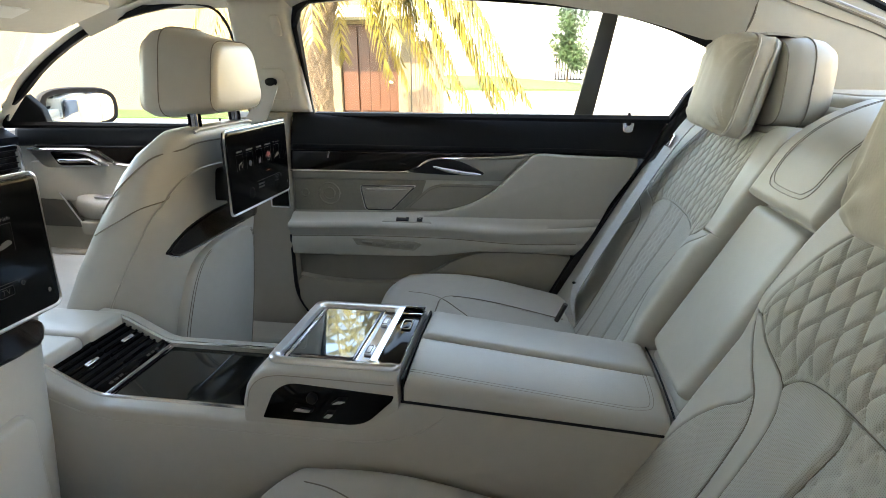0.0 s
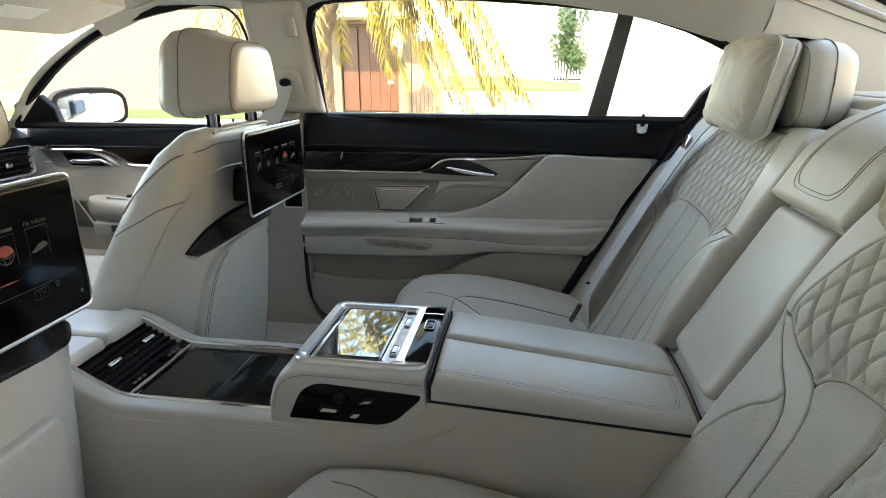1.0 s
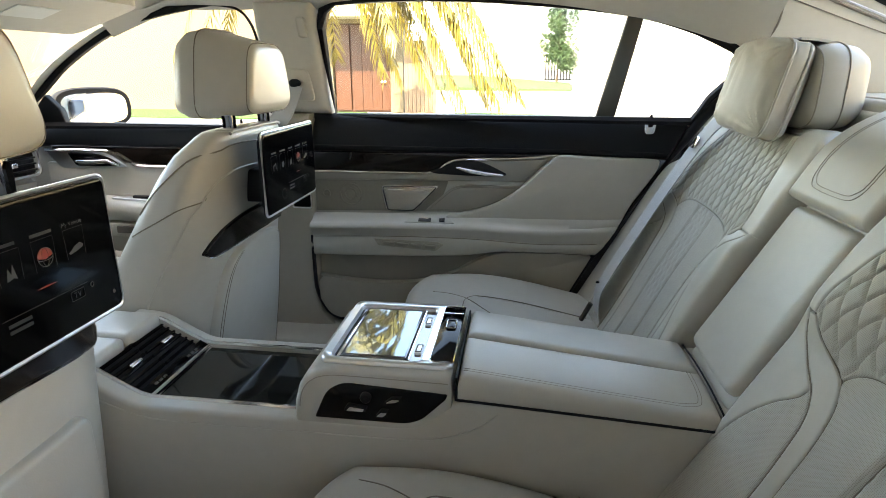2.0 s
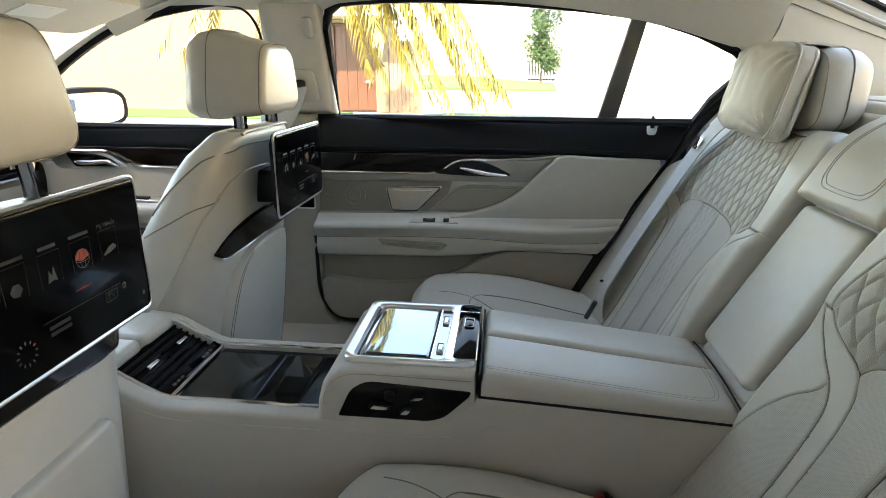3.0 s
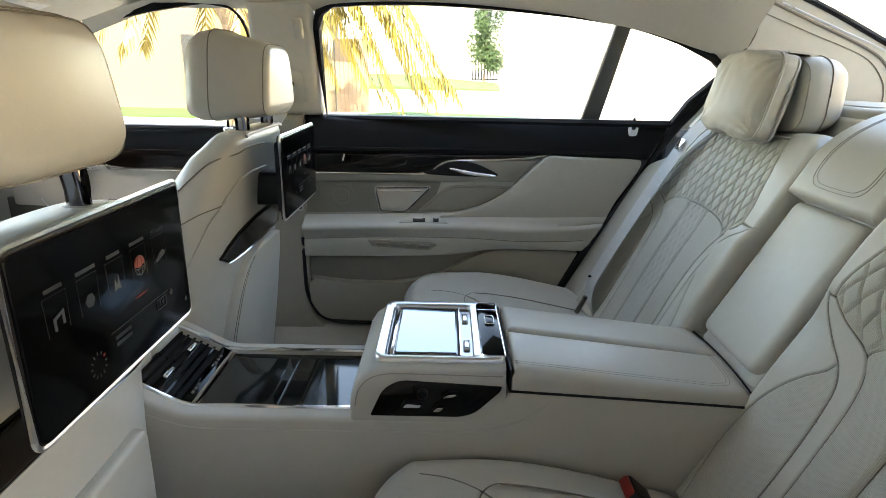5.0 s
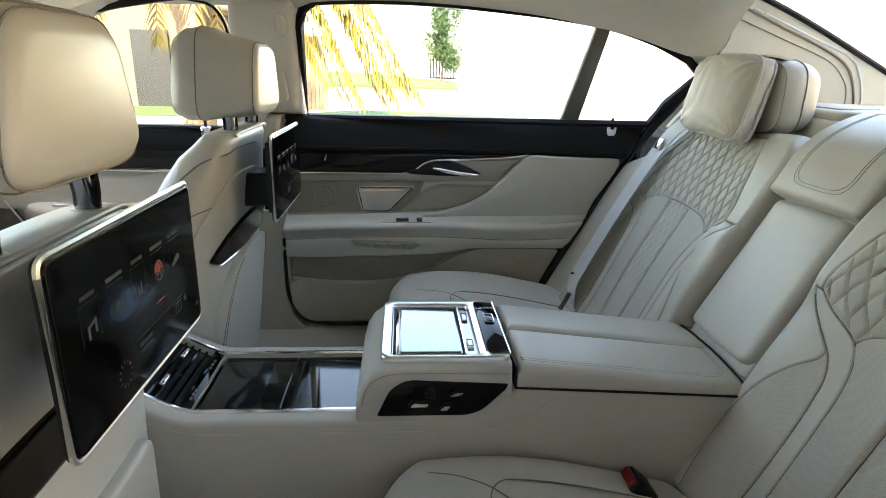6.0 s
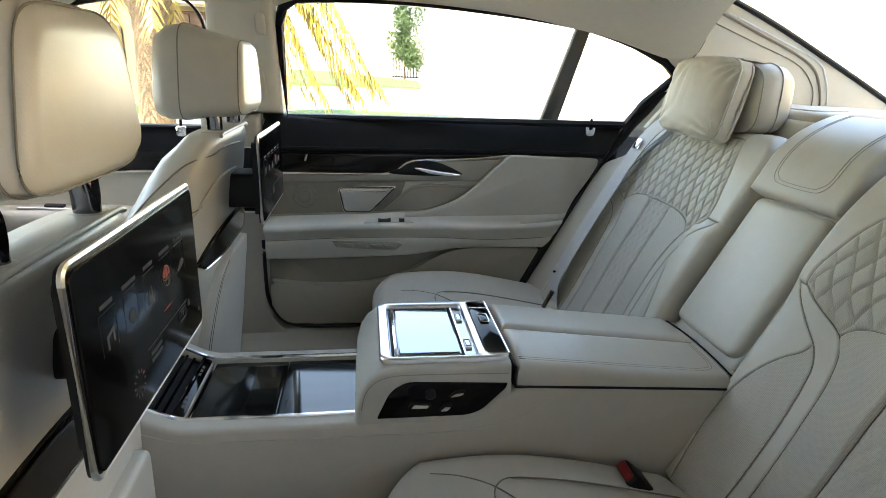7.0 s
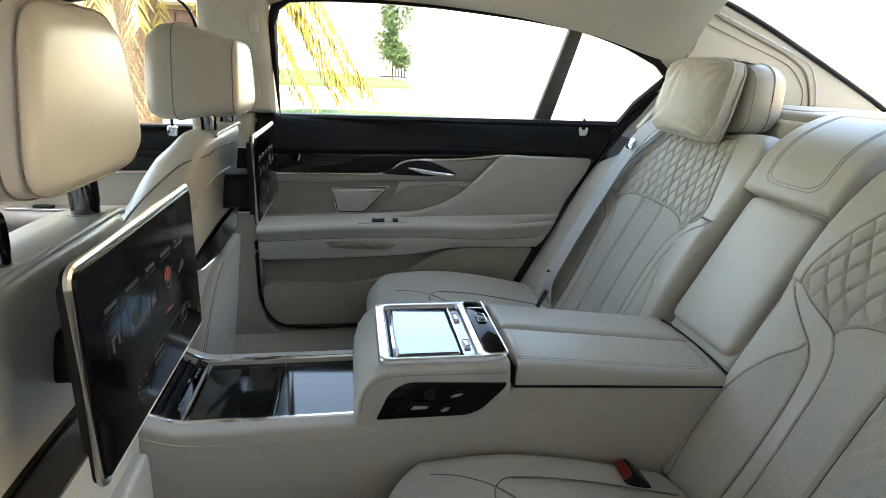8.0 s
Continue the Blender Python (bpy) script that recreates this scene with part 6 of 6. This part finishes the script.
for poly in ([(-0.322, 0.632), (-0.288, 0.632), (-0.285, 0.640), (-0.315, 0.644)], [(-0.275, 0.625), (-0.262, 0.625), (-0.254, 0.638), (-0.266, 0.638)], [(-0.262, 0.648), (-0.243, 0.652), (-0.234, 0.660), (-0.250, 0.659)]):
    mx, mz = sum(p[0] for p in poly) / 4, sum(p[1] for p in poly) / 4
    part("seat_switch", slab(sw, round_poly([(mx + 0.95 * (p[0] - mx), mz + 0.9 * (p[1] - mz)) for p in poly], 0.002), 0.0, 0.006, 0.002), PLASTIC, pod, "black seat switch")
    part("switch_cap", slab(lambda a, b, d: sw(a, b, d + 0.006), round_poly([(mx + 0.7 * (p[0] - mx), mz - 0.001 + 0.45 * (p[1] - mz)) for p in poly], 0.001), 0.0, 0.002, 0.001), SATIN, pod, "silver switch cap")
part("turn_knob", turned(loft([[Vector((0.008 * k * u, -d, 0.008 * k * v)) for u, v in oval(16, 2)] for d, k in ((0.0, 1), (0.006, 1), (0.008, 0.8))]), Matrix.Translation((-0.288, -0.123, 0.655))), PLASTIC, pod, "black turning knob")
tab = thing("tablet", "black tablet computer set into the armrest pod", "tablet", (-0.285, 0, 0.6978))
part("tablet_body", slab(flat(0.6978), round_poly([(-0.3335, -0.091), (-0.2360, -0.091), (-0.2360, 0.086), (-0.3335, 0.086)], 0.006), 0.0, 0.003, 0.001), CHROME_DARK, tab)
part("tablet_glass", slab(flat(0.7009), round_poly([(-0.3305, -0.084), (-0.2390, -0.084), (-0.2390, 0.080), (-0.3305, 0.080)], 0.002), 0.0, 0.0008, 0), TABLET_GLASS, tab, "glossy dark display glass", False)

# ---- outside ----
bm = bmesh.new()
for q in ((-300, -300), (300, -300), (300, 300), (-300, 300)):
    bm.verts.new((*q, 0))
bm.faces.new(bm.verts[:])
setting("ground", bm, PAVING, "pale sunlit paving round the car", "ground", False)
mound = bmesh.new()
rows = [[mound.verts.new((x, y, -0.02 if k == 0 else 0.04 + (0.60 - 0.45 * max(0.0, min(1.0, (x + 3.0) / 6.0))) * (k / 8) ** 0.8)) for x in (-20, -14, -9, -6, -4.5, -3, -1.5, 0, 1.5, 2.4 + 0.1 * k)] for k, y in enumerate((29.5, 29.6, 30.5, 32, 33.5, 35, 37, 38.5, 39.6))]
for lower_row, upper_row in zip(rows, rows[1:]):
    for a, b, c, d in zip(lower_row, lower_row[1:], upper_row[1:], upper_row):
        mound.faces.new((a, b, c, d))
setting("lawn", merged(box(-14, -3.9, 11.5, 13.7, -0.05, 0.035, 0.01), slab(flat(-0.05), [(-3.4, 11.6), (-2.1, 13.5), (-1.2, 14.3), (0.6, 13.9), (1.9, 13.1), (2.0, 11.6)], 0.0, 0.07, 0.01), mound), LAWN, "green lawn strips beside the walls", "lawn", False)
house = thing("house", "cream plastered house front with a timber gate", "house", (-9, 14.4, 0))
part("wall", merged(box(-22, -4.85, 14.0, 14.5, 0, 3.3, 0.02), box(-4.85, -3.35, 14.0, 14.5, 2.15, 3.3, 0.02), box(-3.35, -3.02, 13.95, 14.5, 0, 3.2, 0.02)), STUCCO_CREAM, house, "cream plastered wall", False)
part("canopy", box(-5.3, -2.9, 13.2, 14.6, 2.25, 2.5, 0.02), STUCCO_WHITE, house, "white canopy over the gate", False)
part("gate_frame", box(-4.85, -3.35, 14.15, 14.25, 0.0, 2.15, 0.01), GATE_WOOD, house, "red-brown timber frame", False)
part("gate_board", box(-4.83, -4.42, 14.10, 14.15, 0.05, 2.10, 0.008), GATE_WOOD, house, "", False)
for k in range(4):
    part("gate_board", box(-4.36 + 0.252 * k, -4.112 + 0.252 * k, 14.10, 14.15, 0.05, 2.10, 0.004), GATE_WOOD, house, "", False)
# plain dark panel standing just proud of the cream wall
part("dark_panel", box(-6.75, -5.88, 13.94, 14.0, 0.0, 1.78, 0.01), IRON, house, "flat dark grey panel on the house front", False)
part("gate_handle", tube([(-3.62, 14.08, 0.75), (-3.62, 14.04, 0.76), (-3.5, 14.04, 0.76)], 0.015, 6), SATIN, house)
fence = thing("fence", "pale timber fence panel beside the gate", "fence", (-2.6, 14, 0))
for k in range(8):
    part("board", box(-3.0 + 0.102 * k, -2.901 + 0.102 * k, 13.97, 14.02, 0.0, 1.75, 0.006), FENCE_WOOD, fence, "", False)
house2 = thing("garden_wall", "white plastered garden wall behind the lawn", "wall", (0, 40, 0))
part("wall", box(-30, 1.4, 40.0, 40.4, 0, 2.7, 0.02), STUCCO_WHITE, house2, "", False)
part("wall", box(3.3, 30, 40.0, 40.4, 0, 2.4, 0.02), STUCCO_WHITE, house2, "", False)
gate2 = thing("iron_gate", "dark iron garden gate", "gate", (2.3, 40, 0))
for k in range(9):
    part("bar", box(1.5 + 0.2 * k, 1.58 + 0.2 * k, 40.1, 40.16, 0.3, 2.0, 0), IRON, gate2, "", False)
part("rail", box(1.4, 3.3, 40.08, 40.18, 1.9, 2.0, 0), IRON, gate2, "", False)
part("rail", box(1.4, 3.3, 40.08, 40.18, 0.35, 0.45, 0), IRON, gate2, "", False)
house3 = thing("house", "cream plastered house behind the car", "house", (8, 4, 0))
part("wall", box(8, 8.5, -10, 16, 0, 3.8, 0.02), STUCCO_SUNLIT, house3, "", False)
# unseen roof, posts and wall, added only to shade the near side
carport = thing("carport", "unseen roof, posts and wall added to shade the car", "carport", (0, -3, 0))
part("roof", slab(flat(2.6), [(-8.0, -2.6), (2.2, -2.6), (2.2, -0.55), (0.3, -0.55), (0.3, 0.4), (-1.1, 0.4), (-1.1, -0.45), (-2.6, -0.45), (-2.6, -1.0), (-8.0, -1.0)], 0.0, 0.2, 0.01), SHADE_ROOF, carport, "unseen dark slab that blocks sun and sky", False)
for x in (-5.8, 2.0):
    part("post", box(x - 0.1, x + 0.1, -2.55, -2.35, 0, 2.6, 0.01), WALL_BROWN, carport, "", False)
part("wall", box(-8.0, 2.2, -2.8, -2.6, 0, 3.0, 0.02), SHADE_WALL, carport, "unseen cool grey wall that dims the near side", False)
# unseen white wall, added to bounce light and fill reflections
yard = thing("garden_wall", "unseen white wall added to close the near side", "wall", (0, -16, 0))
part("wall", box(-30, 30, -16.3, -16, 0, 2.6, 0.02), STUCCO_WHITE, yard, "", False)

rnd = random.Random(3)


def frond(base, heading, reach, rise, droop, n=46):
    """A palm frond: an arching rib with drooping leaflets, as one sheet of thin blades."""
    bm = bmesh.new()
    h = Vector((math.cos(heading), math.sin(heading), 0))
    side = Vector((-h.y, h.x, 0))
    pts = []
    for i in range(n + 1):
        u = i / n
        pts.append(base + h * reach * (u - 0.12 * u * u) + Vector((0, 0, rise * math.sin(math.pi * min(1, u * 1.1)) - droop * u**2.2)))
    for i in range(n):
        w = 0.02 * (1 - i / n) + 0.004
        vs = [bm.verts.new(p) for p in (pts[i] - side * w, pts[i] + side * w, pts[i + 1] + side * w * 0.95, pts[i + 1] - side * w * 0.95)]
        bm.faces.new(vs)
    for i in range(4, n):
        u = i / n
        d = (pts[min(i + 1, n)] - pts[i - 1]).normalized()
        ln = (0.55 * math.sin(math.pi * (0.12 + 0.8 * u)) + 0.12) * rnd.uniform(0.8, 1.15)
        for e in (-1, 1):
            for f in (0, 0.5):
                q = pts[i] + d * 0.03 * f
                tip = q + (side * e * rnd.uniform(0.45, 0.8) + d * 0.6 + Vector((0, 0, -rnd.uniform(0.5, 1.0)))).normalized() * ln
                midp = (q + tip) / 2 + Vector((0, 0, 0.10 * ln))
                wd = d * 0.028
                a, b2, c2, d2, t2 = (bm.verts.new(p) for p in (q - wd, q + wd, midp + wd, midp - wd, tip))
                bm.faces.new((a, b2, c2, d2))
                bm.faces.new((d2, c2, t2))
    return bm


palm = thing("palm_tree", "palm tree with rough trunk and yellow-green hanging fronds", "tree", (-3.72, 9.2, 0))
rings = []
for i in range(120):
    z = 2.55 * i / 119
    r0 = 0.27 - 0.02 * z + 0.14 * ease((z - 1.5) / 0.7)
    deep = 0.016 + 0.035 * ease((z - 1.5) / 0.5)
    ring = []
    for k in range(56):
        q = 2 * math.pi * k / 56
        scale = abs(math.sin(4.5 * q + 9 * z)) * abs(math.sin(4.5 * q - 9 * z))
        r = r0 + deep * (scale - 0.5) + 0.012 * noise.noise(Vector((3 * math.cos(q), 3 * math.sin(q), 6 * z)))
        ring.append(Vector((-3.72 + 0.02 * z + r * math.cos(q), 9.2 + r * math.sin(q), z)))
    rings.append(ring)
part("trunk", loft(rings), BARK, palm, "rough brown palm trunk", False)
crown = Vector((-3.72, 9.2, 2.65))
for turn, reach, rise, droop in ((2, 3.0, 0.55, 2.0), (-12, 3.8, 0.6, 2.0), (8, 3.5, 0.9, 2.1), (18, 1.7, 0.5, 1.5), (-25, 1.9, 0.6, 1.7), (-4, 2.3, 0.9, 1.3), (-8, 3.2, 0.7, 2.2), (4, 2.7, 0.6, 2.1), (12, 2.9, 0.8, 2.2), (-18, 3.3, 0.7, 2.1), (0, 3.6, 0.7, 2.2), (-6, 1.9, 0.5, 1.8), (10, 1.5, 0.4, 1.7), (-10, 3.7, 0.7, 2.0), (-13, 3.9, 0.7, 2.1), (-8, 4.0, 0.75, 1.9), (-11, 4.2, 0.8, 1.9), (-9, 4.3, 0.8, 2.1), (-15, 4.1, 0.75, 2.0), (-14, 2.6, 0.5, 1.9),
                                 (40, 2.6, 1.0, 1.5), (65, 2.8, 1.1, 1.5), (95, 2.6, 1.2, 1.4), (125, 2.6, 1.1, 1.3), (160, 2.4, 1.0, 1.35), (185, 2.2, 0.9, 1.4), (215, 2.4, 1.0, 1.3), (250, 2.6, 1.1, 1.3), (290, 2.6, 1.2, 1.2), (320, 2.8, 1.2, 1.2),
                                 (5, 2.6, 3.4, 0.4), (60, 2.2, 3.6, 0.3), (120, 2.4, 3.3, 0.3), (180, 2.2, 3.5, 0.3), (240, 2.2, 3.4, 0.4), (300, 2.4, 3.6, 0.2), (-15, 3.0, 2.8, 0.7), (30, 3.0, 2.9, 0.6)):
    part("frond", frond(crown, radians(turn), reach, rise, droop), FROND, palm, "", False)

cyp = thing("garden_tree", "dark green tree behind the garden gate", "tree", (2.2, 38.5, 0))
part("trunk", tube([(2.2, 38.5, 0), (2.25, 38.5, 2.0), (2.2, 38.5, 4.6)], [0.14, 0.1, 0.03], 8), BARK, cyp)
bm = bmesh.new()
lobes = [(rnd.uniform(-1.1, 1.1), rnd.uniform(-0.8, 0.8), rnd.uniform(1.5, 4.9), rnd.uniform(0.45, 0.8)) for k in range(13)] + [(0.1, 0, 5.2, 0.5), (-0.2, 0, 3.4, 0.9), (0.5, 0, 2.4, 0.8), (0.0, 0, 1.6, 0.9), (0.5, 0, 1.3, 0.7), (-0.4, 0, 2.0, 0.8), (0.0, 0, 2.8, 0.9)]
for k in range(6500):
    lx, ly, lz, lr = lobes[k % len(lobes)]
    q = Vector((rnd.gauss(0, 1), rnd.gauss(0, 1), rnd.gauss(0, 1))).normalized() * lr * rnd.uniform(0.35, 1.08)
    c0 = Vector((2.3 + lx, 38.5 + ly, lz)) + q
    u = Vector((rnd.uniform(-1, 1), rnd.uniform(-1, 1), rnd.uniform(-1, 1))) * 0.13
    w = Vector((rnd.uniform(-1, 1), rnd.uniform(-1, 1), rnd.uniform(0, 1))) * 0.10
    bm.faces.new([bm.verts.new(p) for p in (c0 - u, c0 + w, c0 + u)])
part("crown", bm, FOLIAGE, cyp, "dense dark green foliage", False)
